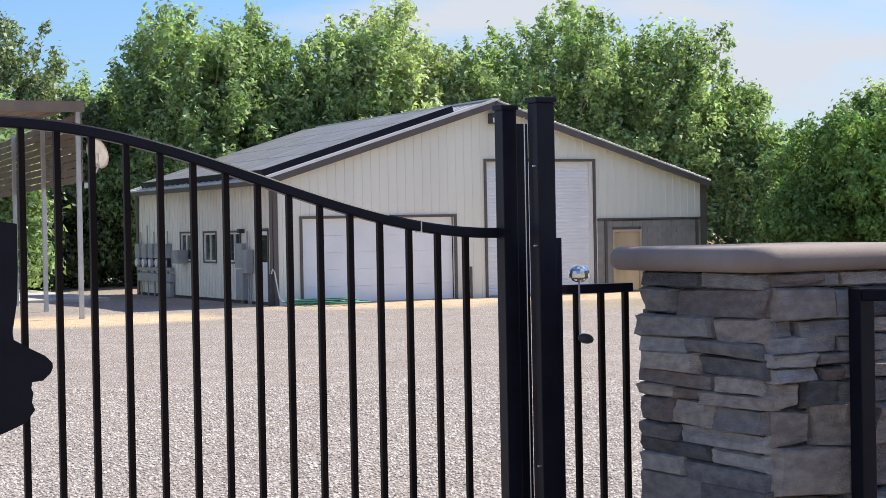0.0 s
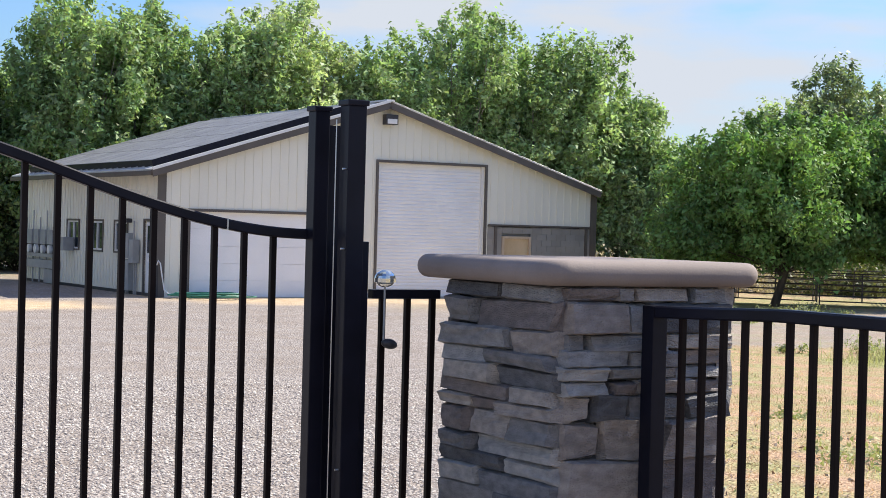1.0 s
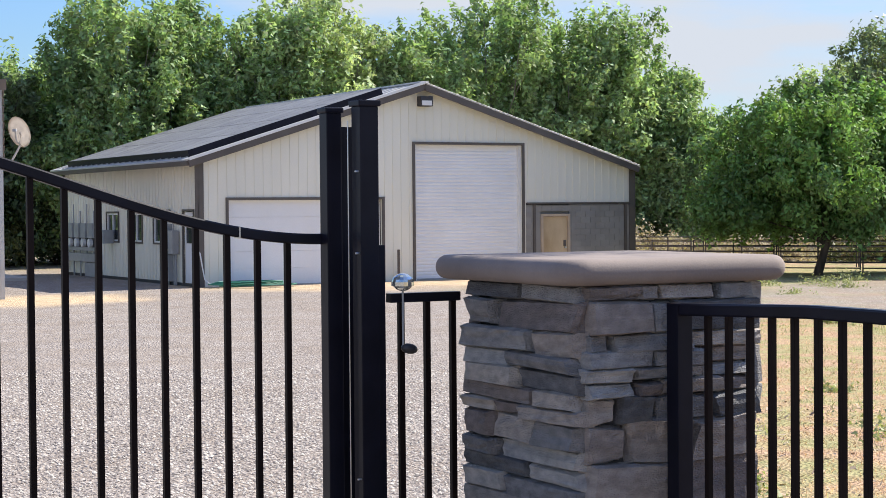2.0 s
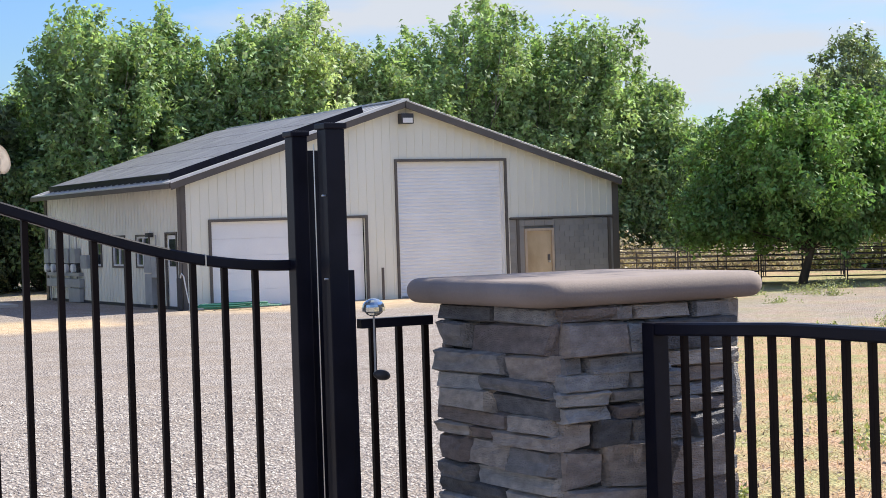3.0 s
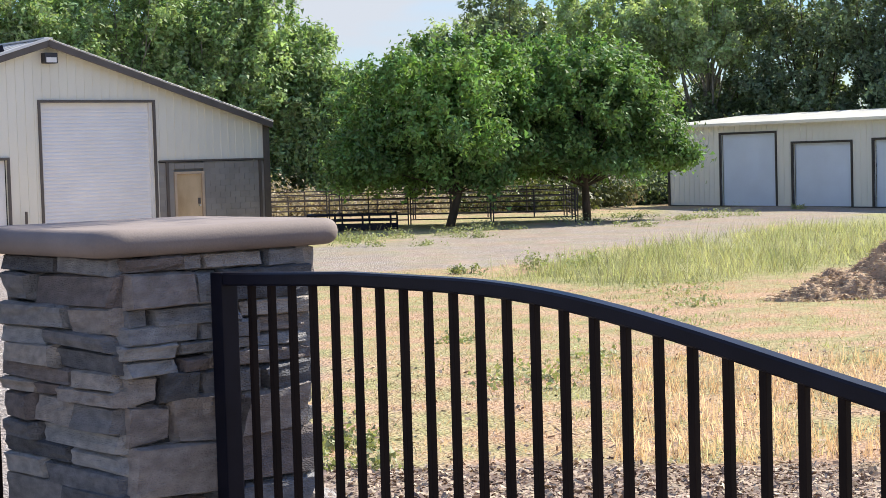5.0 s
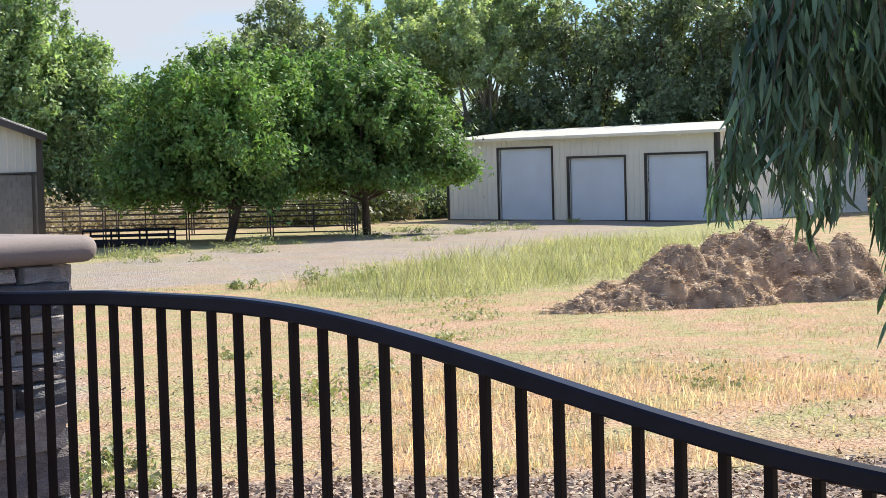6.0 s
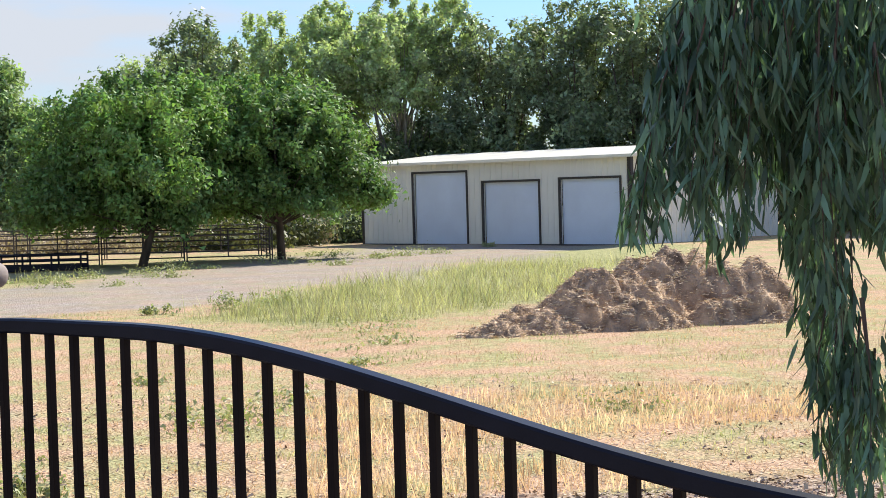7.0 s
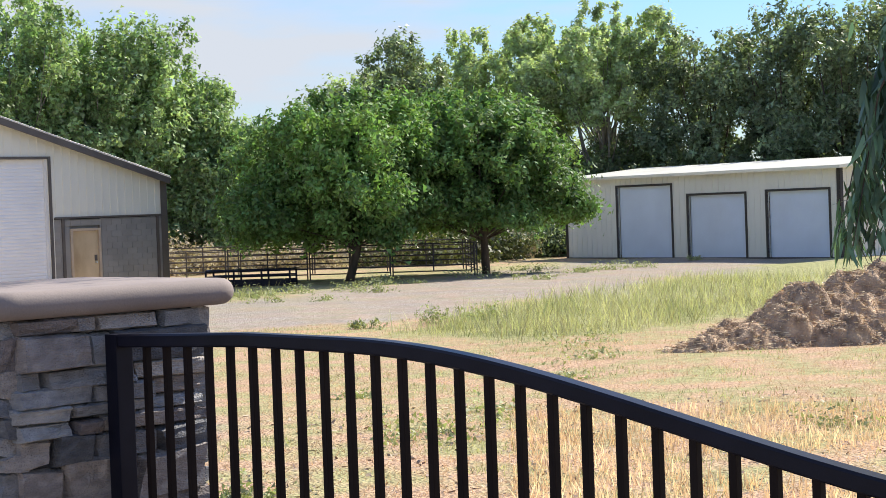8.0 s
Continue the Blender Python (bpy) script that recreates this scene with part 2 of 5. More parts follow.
def tris_mesh(name, verts, faces, material, smooth=False):
    """A mesh from numpy arrays; faces is an (n, 3) or (n, 4) array."""
    me = bpy.data.meshes.new(name)
    k = faces.shape[1]
    me.vertices.add(len(verts))
    me.vertices.foreach_set("co", np.ascontiguousarray(verts, dtype=np.float32).ravel())
    me.loops.add(faces.size)
    me.loops.foreach_set("vertex_index", faces.astype(np.int32).ravel())
    me.polygons.add(len(faces))
    me.polygons.foreach_set("loop_start", np.arange(0, faces.size, k, dtype=np.int32))
    me.polygons.foreach_set("loop_total", np.full(len(faces), k, dtype=np.int32))
    if smooth:
        me.polygons.foreach_set("use_smooth", np.ones(len(faces), dtype=bool))
    me.update(calc_edges=True)
    me.materials.append(material)
    return me


EYE = (-18.8, -50.3)


def rise(x, y):
    """Height of the ground: level round the barn, a gentle rise up to the gate."""
    d = np.hypot(np.asarray(x, float) + 18.8, np.asarray(y, float) + 50.3)
    s = np.clip((15 - d) / 10, 0, 1)
    return 0.72 * s * s * (3 - 2 * s) + 0.025 * np.sin(np.asarray(x, float) * 0.9) * np.sin(np.asarray(y, float) * 0.7) * np.clip(d / 15, 0, 1)


# ---------------------------------------------------------------- ground
def soft(a, lo, hi):
    s = np.clip((a - lo) / (hi - lo), 0, 1)
    return s * s * (3 - 2 * s)


def line_side(x, y, p, q):
    """Signed distance to the line p-q, positive on its right-hand side."""
    d = np.array([q[0] - p[0], q[1] - p[1]])
    d = d / np.hypot(*d)
    return (x - p[0]) * d[1] - (y - p[1]) * d[0]


def seg_dist(x, y, pts):
    best = np.full(np.shape(x), 1e9)
    for p, q in zip(pts, pts[1:]):
        d = np.array(q) - np.array(p)
        t = np.clip(((x - p[0]) * d[0] + (y - p[1]) * d[1]) / (d @ d), 0, 1)
        best = np.minimum(best, np.hypot(x - p[0] - t * d[0], y - p[1] - t * d[1]))
    return best


def wob(x, y):
    return 0.6 * np.sin(x * 0.8 + 1.3 * np.sin(y * 0.5)) + 0.4 * np.sin(y * 1.3 + x * 0.6) + 0.3 * np.sin(2.7 * x - 1.9 * y)


DRIVE = [(0, -15), (6, -18.0), (14, -15.4), (24, -12.5), (31, -9.5), (40, -8)]


def gravel_mask(x, y):
    yard = soft(-line_side(x, y, (-16.1, -46.2), (3.5, -17)) + 0.6 * wob(x, y), -0.8, 0.8) * soft(13.5 - x + 0.5 * wob(x, y), -1, 2) * (1 - (0.4 + 0.15 * wob(1.3 * x, 1.3 * y)) * soft(x + 0.25 * y, 1, 7))
    drive = soft(5.0 - seg_dist(x, y, DRIVE) + 0.9 * wob(x, y), -1.0, 1.2)
    return np.clip(np.maximum(yard, drive * (0.72 + 0.16 * wob(1.7 * x, 1.7 * y))), 0, 1)


def chip_mask(x, y):
    d = np.hypot(x + 18.8, y + 50.3)
    return soft(13.2 - d + 0.7 * wob(x, y), -0.7, 0.7) * (1 - gravel_mask(x, y))


def green_mask(x, y):
    a = soft(2.8 - seg_dist(x, y, [(6, -27.3), (12, -25.0), (20, -21.0), (27, -18.6), (34, -15.5)]) * np.interp(x, [4, 12, 26], [1.0, 0.62, 1.0]) + 0.5 * wob(x, y), -0.5, 0.9)
    b = 0.7 * soft(1.1 - seg_dist(x, y, [(19, -8.5), (22, -9.8), (25, -9.5)]) + 0.3 * wob(x, y), -0.4, 0.6)
    c = 0.6 * soft(3.6 - seg_dist(x, y, [(6, -13.5), (9, -11), (13, -7.5), (19, -3.5), (26, -3.5), (31, -6)]) + 1.2 * wob(x, y), -1.5, 1.5)
    return np.maximum(np.maximum(a, b), c)


def sand_mask(x, y):
    front = soft(3.4 - seg_dist(x, y, [(1.5, -0.8), (7, -2.2), (11, -1.5)]) + 1.1 * wob(x, y), -1, 2.5) * 0.9
    post = soft(3.0 - seg_dist(x, y, [(-12, -4), (-6.5, -4.5)]) + 0.6 * wob(x, y), -0.8, 1.2)
    return np.maximum(front, post)


def axis(lo, hi, step, far):
    core = np.arange(lo, hi + step / 2, step)
    out = np.array([1.5, 4, 9, 18, 40, 90, 200, 450, far])
    return np.concatenate([(lo - out)[::-1], core, hi + out])


gx, gy = axis(-24, 44, 0.34, 900), axis(-53, 18, 0.34, 900)
XX, YY = np.meshgrid(gx, gy)
ZZ = rise(XX, YY)
nx, ny = len(gx), len(gy)
idx = np.arange(nx * ny).reshape(ny, nx)
quads = np.stack([idx[:-1, :-1], idx[:-1, 1:], idx[1:, 1:], idx[1:, :-1]], -1).reshape(-1, 4)


def ground_material():
    m = bpy.data.materials.new("ground_cover")
    m.use_nodes = True
    n, l = m.node_tree.nodes, m.node_tree.links
    b = n["Principled BSDF"]
    b.inputs["Roughness"].default_value, b.inputs["Specular IOR Level"].default_value = 0.95, 0.2
    geo = n.new("ShaderNodeNewGeometry")

    def tex(scale, detail=4):
        t = n.new("ShaderNodeTexNoise")
        t.inputs["Scale"].default_value, t.inputs["Detail"].default_value = scale, detail
        l.new(geo.outputs["Position"], t.inputs["Vector"])
        return t.outputs["Fac"]

    def ramp(fac, *stops):
        r = n.new("ShaderNodeValToRGB")
        while len(r.color_ramp.elements) < len(stops):
            r.color_ramp.elements.new(0.5)
        for e, (p, c) in zip(r.color_ramp.elements, stops):
            e.position, e.color = p, (*c, 1)
        l.new(fac, r.inputs[0])
        return r.outputs[0]

    def mix(fac, a, bb):
        x = n.new("ShaderNodeMix")
        x.data_type = "RGBA"
        l.new(fac, x.inputs["Factor"]), l.new(a, x.inputs["A"]), l.new(bb, x.inputs["B"])
        return x.outputs["Result"]

    def attr(name):
        a = n.new("ShaderNodeAttribute")
        a.attribute_name = name
        return a.outputs["Fac"]

    vor = n.new("ShaderNodeTexVoronoi")
    vor.inputs["Scale"].default_value = 26
    l.new(geo.outputs["Position"], vor.inputs["Vector"])
    grav = mix(tex(0.35, 6), ramp(vor.outputs["Color"], (0.1, (0.16, 0.14, 0.125)), (0.5, (0.30, 0.265, 0.24)), (0.9, (0.48, 0.435, 0.395))),
               ramp(vor.outputs["Color"], (0.1, (0.19, 0.155, 0.135)), (0.5, (0.33, 0.28, 0.25)), (0.9, (0.50, 0.44, 0.385))))
    dry = mix(tex(0.35), ramp(tex(22, 6), (0.36, (0.28, 0.18, 0.10)), (0.64, (0.62, 0.43, 0.255))), ramp(tex(16, 6), (0.36, (0.33, 0.205, 0.135)), (0.64, (0.63, 0.425, 0.295))))
    earth = ramp(tex(5, 7), (0.3, (0.20, 0.16, 0.13)), (0.7, (0.37, 0.31, 0.26)))
    grav = mix(ramp(tex(0.8, 6), (0.42, (0.05, 0.05, 0.05)), (0.64, (0.7, 0.7, 0.7))), grav, earth)
    green = ramp(tex(6, 6), (0.3, (0.20, 0.22, 0.08)), (0.7, (0.44, 0.41, 0.20)))
    sand = ramp(tex(3, 6), (0.3, (0.50, 0.35, 0.21)), (0.7, (0.68, 0.54, 0.37)))
    chip = ramp(tex(30, 6), (0.3, (0.10, 0.07, 0.05)), (0.55, (0.25, 0.17, 0.12)), (0.75, (0.42, 0.32, 0.25)))
    patch = ramp(tex(1.1, 7), (0.42, (0, 0, 0)), (0.60, (0.85, 0.85, 0.85)))
    col = mix(patch, dry, green)
    col = mix(attr("green"), col, green)
    col = mix(attr("chips"), col, chip)
    col = mix(attr("gravel"), col, grav)
    col = mix(attr("sand"), col, sand)
    l.new(col, b.inputs["Base Color"])
    bump = n.new("ShaderNodeBump")
    bump.inputs["Strength"].default_value, bump.inputs["Distance"].default_value = 0.9, 0.03
    l.new(vor.outputs["Distance"], bump.inputs["Height"])
    l.new(bump.outputs[0], b.inputs["Normal"])
    return m


ground_mesh = tris_mesh("ground", np.stack([XX.ravel(), YY.ravel(), ZZ.ravel()], 1), quads, ground_material(), True)
for key, values in (("gravel", gravel_mask(XX, YY)), ("chips", chip_mask(XX, YY)), ("green", green_mask(XX, YY)), ("sand", sand_mask(XX, YY))):
    layer = ground_mesh.attributes.new(key, "FLOAT", "POINT")
    layer.data.foreach_set("value", values.ravel().astype(np.float32))
tagged(new("ground", ground_mesh), "pale gravel yard beside dry yellow grass field", "ground", kind="structure")


# ---------------------------------------------------------------- barn
BW, BD, RIDGE, RX = 16.3, 14.4, 6.40, 7.75      # the ridge stands a little west of the middle
SLOPE = 0.312
EAVE, EAVE_E = RIDGE - SLOPE * RX, RIDGE - SLOPE * (BW - RX)
barn = thing("barn", "large beige metal barn with brown trim and white doors", "barn")


def roofline(x):
    return RIDGE - SLOPE * abs(x - RX)


BIG, WIDE, MAN = (7.53, 11.67, 4.5), (0.95, 6.31, 2.69), (12.42, 13.60, 2.16)
OPEN = [(BIG[0], BIG[1], 0, BIG[2]), (WIDE[0], WIDE[1], 0, WIDE[2]), (11.82, BW, 0, 2.54)]


def wall_sheets(parent, name, length, top, openings, place, pitch=0.305, sheet=0.915, joints=()):
    """Ribbed sheets in the plane y = 0 of place(), each one object, 0.1 m deep, with openings cut out."""
    x = 0.0
    while x < length - 0.01:
        xe = min(x + sheet, length)
        cuts = sorted({x, xe, *[c for o in openings for c in o[:2] if x < c < xe], *[c for c in joints if x < c < xe]})
        ribs = [x + pitch * k for k in range(4) if x + pitch * k < xe - 0.04]
        bm = bmesh.new()
        edges = sorted({*cuts, *[c for r in ribs for c in (r, r + 0.045) if x < c < xe]})
        columns = []
        for a, b in zip(edges, edges[1:]):
            mid = (a + b) / 2
            spans = [(0.0, None)]
            for o in openings:
                if o[0] <= mid <= o[1]:
                    spans = [q for lo, hi in spans for q in (((lo, o[2]), (o[3], hi)) if o[2] > lo + 0.01 else ((o[3], hi),))]
            solid_spans = [(lo, *((top(a), top(b)) if hi is None else (hi, hi))) for lo, hi in spans]
            front = -0.018 if any(r - 0.001 < mid < r + 0.046 for r in ribs) else 0.0
            columns.append((a, b, front, [q for q in solid_spans if min(q[1:]) > q[0] + 0.01]))

        def quad(*corners):
            bm.faces.new([bm.verts.new(place @ Vector(c)) for c in corners])

        for k, (a, b, front, spans) in enumerate(columns):
            before, after = columns[k - 1] if k else None, columns[k + 1] if k + 1 < len(columns) else None
            for lo, za, zb in spans:
                quad((a, front, lo), (b, front, lo), (b, front, zb), (a, front, za))
                quad((b, 0.1, lo), (a, 0.1, lo), (a, 0.1, za), (b, 0.1, zb))
                quad((a, front, za), (b, front, zb), (b, 0.1, zb), (a, 0.1, za))
                quad((a, 0.1, lo), (b, 0.1, lo), (b, front, lo), (a, front, lo))
                for side, at_x, z, i_z in ((before, a, za, 2), (after, b, zb, 1)):
                    joined = side and any(abs(q[0] - lo) < 0.001 and abs(q[i_z] - z) < 0.001 for q in side[3])
                    if not joined:
                        quad((at_x, front, lo), (at_x, 0.1, lo), (at_x, 0.1, z), (at_x, front, z))
                    elif side is after and side[2] != front:
                        quad((at_x, front, lo), (at_x, side[2], lo), (at_x, side[2], z), (at_x, front, z))
        bmesh.ops.remove_doubles(bm, verts=bm.verts, dist=0.0005)
        if bm.verts:
            part(name, bm, M_SIDING, parent)
        x = xe


wall_sheets(barn, "siding_sheet", BW, roofline, OPEN, Matrix.Identity(4), joints=(RX,))
LW = [(BD - 9.1, BD - 7.83, 1.34, 2.36), (BD - 6.56, BD - 5.32, 1.34, 2.32), (BD - 4.15, BD - 2.95, 1.34, 2.30), (BD - 1.36, BD - 0.46, 0, 2.36)]
left_m = Matrix.Translation((0, BD, 0)) @ Matrix.Rotation(radians(-90), 4, "Z")
wall_sheets(barn, "siding_sheet", BD - 0.101, lambda x: EAVE - 0.02, LW, left_m)
part("wall", boxes((BW - 0.1, 0.101, 0, BW, BD, EAVE_E - 0.02), (0.101, BD - 0.1, 0, BW - 0.101, BD, EAVE_E)), M_SIDING, barn)
bm = bmesh.new()
for y0, y1 in ((BD - 0.1, BD),):
    vs = [bm.verts.new(c) for yy in (y0, y1) for c in ((0.1, yy, EAVE_E), (BW - 0.1, yy, EAVE_E), (RX, yy, RIDGE - 0.05))]
    bm.faces.new(vs[:3]), bm.faces.new(vs[3:][::-1])
    for i in range(3):
        bm.faces.new((vs[i], vs[(i + 1) % 3], vs[3 + (i + 1) % 3], vs[3 + i]))
part("gable_wall", bm, M_SIDING, barn)
# interior floor slab and dark lining, so that the barn is closed
part("floor_slab", boxes((0.1, 0.1, -0.1, BW - 0.1, BD - 0.1, 0.03)), M_CONCRETE, barn)

# roof slabs, rakes, gutter
OV = 0.30
for side in (-1, 1):
    bm = bmesh.new()
    oh = 0.45 if side < 0 else 0.0
    xe = -oh if side < 0 else BW + oh
    ze = (EAVE if side < 0 else EAVE_E) - SLOPE * oh + 0.06
    vs = [bm.verts.new(c) for yy in (-OV, BD + OV) for c in ((RX, yy, RIDGE + 0.06), (xe, yy, ze), (xe, yy, ze + 0.05), (RX, yy, RIDGE + 0.11))]
    for f in ((0, 1, 2, 3), (7, 6, 5, 4), (0, 4, 5, 1), (1, 5, 6, 2), (2, 6, 7, 3), (3, 7, 4, 0)):
        bm.faces.new([vs[i] for i in f])
    roof = part("roof", bm, M_ROOF, barn, "grey standing-seam metal roof")
    turn = side * math.atan2(RIDGE + 0.06 - ze, abs(xe - RX))
    seam = data_of("seam", boxes((0.02 if side > 0 else -8.5, -0.012, 0.0, 8.85 if side > 0 else -0.02, 0.012, 0.03)), M_ROOF)
    for k in range(24):
        part("seam", seam, None, roof, at=Matrix.Translation((RX, -0.1 + k * 0.61, RIDGE + 0.112)) @ Matrix.Rotation(turn, 4, "Y"))
    # rake trim on the gable
    bm = bmesh.new()
    pts = [(RX, -0.33, RIDGE - 0.03), (xe, -0.33, ze - 0.09)]
    sweep(bm, pts, 0.06, 0.22, (0, 1, 0))
    part("rake_trim", bm, M_BROWN, barn, "brown rake trim")
    bm = bmesh.new()
    sweep(bm, [(RX, -0.37, RIDGE + 0.115), (xe, -0.37, ze + 0.055)], 0.03, 0.09 if side < 0 else 0.03, (0, 1, 0))
    part("drip_edge", bm, M_VINYL if side < 0 else M_ROOF, barn, "pale metal drip edge")
    bm = boxes((xe - 0.06, -0.3, ze - 0.15, xe + 0.05, BD + 0.3, ze - 0.002), bevel=0.02)
    part("gutter", bm, M_BROWN, barn, "brown gutter")
part("ridge_cap", boxes((RX - 0.15, -0.36, RIDGE + 0.10, RX + 0.15, BD + 0.3, RIDGE + 0.16), bevel=0.02), M_ROOF, barn)
for x0, y0, x1, y1 in ((-0.14, -0.05, 0.13, -0.03), (-0.06, -0.05, -0.032, 0.22), (BW - 0.22, -0.05, BW + 0.04, -0.03), (-0.06, BD - 0.22, -0.032, BD + 0.04)):
    part("corner_trim", boxes((x0, y0, 0, x1, y1, EAVE - 0.04)), M_BROWN, barn, "brown corner trim")


def door_trim(parent, x0, x1, top, w=0.09, material=M_BROWN):
    part("door_trim", boxes((x0 - w, -0.05, 0, x0, 0.02, top + w), (x1, -0.05, 0, x1 + w, 0.02, top + w), (x0, -0.05, top, x1, 0.02, top + w)), material, parent)


# tall rolling door: one slat for each row
roll = part("rolling_door", boxes((BIG[0] + 0.02, 0.16, 0, BIG[1] - 0.02, 0.19, BIG[2])), M_DOORWHITE, barn, "white ribbed rolling steel door, closed")
slat_h = 0.115
bm = bmesh.new()
w = BIG[1] - BIG[0] - 0.16
prof = [(0.0, 0.0), (-0.011, 0.022), (-0.015, 0.055), (-0.011, 0.088), (0.0, slat_h - 0.004)]
for a in (0, w):
    for py, pz in prof:
        bm.verts.new((a, py, pz))
bm.verts.ensure_lookup_table()
for i in range(4):
    bm.faces.new([bm.verts[j] for j in (i, i + 5, i + 6, i + 1)])
slat = data_of("slat", bm, M_DOORWHITE)
for i in range(int((BIG[2] - 0.15) / slat_h)):
    part("slat", slat, None, roll, at=Matrix.Translation((BIG[0] + 0.08, 0.158, 0.05 + i * slat_h)))
part("bottom_bar", boxes((BIG[0] + 0.05, 0.10, 0.005, BIG[1] - 0.05, 0.155, 0.06)), M_GREYBOX, roll)
part("guide_rail", boxes((BIG[0], 0.05, 0, BIG[0] + 0.08, 0.155, BIG[2]), ), M_VINYL, roll)
part("guide_rail", boxes((BIG[1] - 0.10, 0.05, 0, BIG[1], 0.155, BIG[2])), M_VINYL, roll)
door_trim(barn, BIG[0], BIG[1], BIG[2], 0.085)
# wide sectional door
sect = part("sectional_door", boxes((WIDE[0] + 0.02, 0.15, 0, WIDE[1] - 0.02, 0.18, WIDE[2])), M_DOORWHITE, barn, "white sectional garage door, closed")
hh = WIDE[2] / 5
for i in range(5):
    bm = boxes((WIDE[0] + 0.03, 0.11, i * hh + 0.002, WIDE[1] - 0.03, 0.148, (i + 1) * hh - 0.002), bevel=0.004)
    part("door_panel", bm, M_DOORWHITE, sect)
door_trim(barn, WIDE[0], WIDE[1], WIDE[2], 0.085)
part("bollard_pipe", tube(bmesh.new(), [(6.78, -0.25, 0), (6.78, -0.25, 1.05)], 0.045, 10), M_BROWN, barn)
# flashing above the block wall
part("flashing", boxes((11.83, -0.055, 2.50, BW, -0.032, 2.56)), M_BROWN, barn)
part("wall_post", boxes((12.10, -0.04, 0, 12.20, 0.07, 2.49)), M_BROWN, barn)
part("wall_post", boxes((15.88, -0.04, 0, 15.98, 0.07, 2.49)), M_BROWN, barn)
mand = part("entry_door", boxes((MAN[0] + 0.09, 0.03, 0.05, MAN[1] - 0.09, 0.075, MAN[2] - 0.09), bevel=0.004), M_TANDOOR, barn, "weathered tan entry door, closed")
part("door_frame", boxes((MAN[0], -0.035, 0, MAN[0] + 0.085, 0.12, MAN[2]), (MAN[1] - 0.085, -0.035, 0, MAN[1], 0.12, MAN[2]), (MAN[0] + 0.085, -0.035, MAN[2] - 0.085, MAN[1] - 0.085, 0.12, MAN[2])), M_TANFRAME, mand)
part("door_knob", tube(bmesh.new(), [(MAN[1] - 0.2, 0.03, 1.0), (MAN[1] - 0.2, -0.05, 1.0)], 0.035, 10), M_STEEL, mand)
part("lock_plate", boxes((MAN[1] - 0.25, 0.012, 1.05, MAN[1] - 0.15, 0.028, 1.25)), M_BROWN, mand)
flood = part("flood_light", boxes((7.62, -0.30, 5.74, 8.08, -0.03, 6.08), bevel=0.03), M_DARKGREY, barn, "dark wall-pack flood light")
part("lens", boxes((7.67, -0.315, 5.77, 8.03, -0.302, 5.93)), M_VINYL, flood)

# left wall: windows, door, boxes
for a, b in ((7.83, 9.1), (5.32, 6.56), (2.95, 4.15)):
    win = part("window", boxes((0.03, a + 0.02, 1.36, 0.05, b - 0.02, 2.30)), M_GLASS, barn, "sliding window with white vinyl frame")
    part("window_trim", boxes((-0.05, a - 0.05, 1.28, 0.02, a, 2.37), (-0.05, b, 1.28, 0.02, b + 0.05, 2.37), (-0.05, a, 1.28, 0.02, b, 1.335), (-0.05, a, 2.31, 0.02, b, 2.37)), M_BROWN, win)
    part("sash", boxes(*[(-0.02, y - 0.03, 1.336, 0.045, y + 0.03, 2.309) for y in (a + 0.035, (a + b) / 2, b - 0.035)], (-0.02, a, 1.336, 0.044, b, 1.39), (-0.02, a, 2.25, 0.044, b, 2.309)), M_VINYL, win)
sdoor = part("side_door", boxes((0.03, 0.48, 0.04, 0.07, 1.34, 2.33)), M_DOORWHITE, barn, "white side door with glazed top")
part("door_trim", boxes((-0.05, 0.39, 0, 0.02, 0.46, 2.42), (-0.05, 1.36, 0, 0.02, 1.43, 2.42), (-0.05, 0.46, 2.36, 0.02, 1.36, 2.42)), M_BROWN, sdoor)
part("door_pane", boxes((0.015, 0.62, 1.35, 0.028, 1.2, 2.2)), M_GLASS, sdoor)
part("air_conditioner", boxes((-0.42, 8.3, 1.25, -0.03, 9.0, 1.72), bevel=0.02), M_GREYBOX, barn, "window air conditioner")
sconce = part("wall_lamp", boxes((-0.22, 2.5, 2.28, -0.03, 2.75, 2.42), bevel=0.03), M_DARKGREY, barn, "dark wall lamp")
elec = part("service_panel", boxes((-0.22, 2.3, 1.15, -0.03, 2.95, 1.95), bevel=0.01), M_GREYBOX, barn, "grey electrical panel boxes")
part("lower_panel", boxes((-0.24, 2.2, 0.12, -0.03, 2.85, 1.10), bevel=0.01), M_GREYBOX, elec)
part("meter_box", boxes((-0.26, 1.75, 1.0, -0.03, 2.15, 1.75), bevel=0.02), M_GREYBOX, elec)
for y in (1.85, 2.02, 2.55, 2.7):
    part("conduit", tube(bmesh.new(), [(-0.1, y, 0.0), (-0.1, y, 1.1)], 0.03, 8), M_GREYBOX, elec)
part("riser", tube(bmesh.new(), [(-0.1, 2.1, 1.7), (-0.1, 2.1, 2.35)], 0.03, 8), M_GREYBOX, elec)
bank = part("meter_bank", boxes((-0.20, 9.9, 0.95, -0.03, 13.9, 1.08)), M_GREYBOX, barn, "bank of grey electric meters and disconnects")
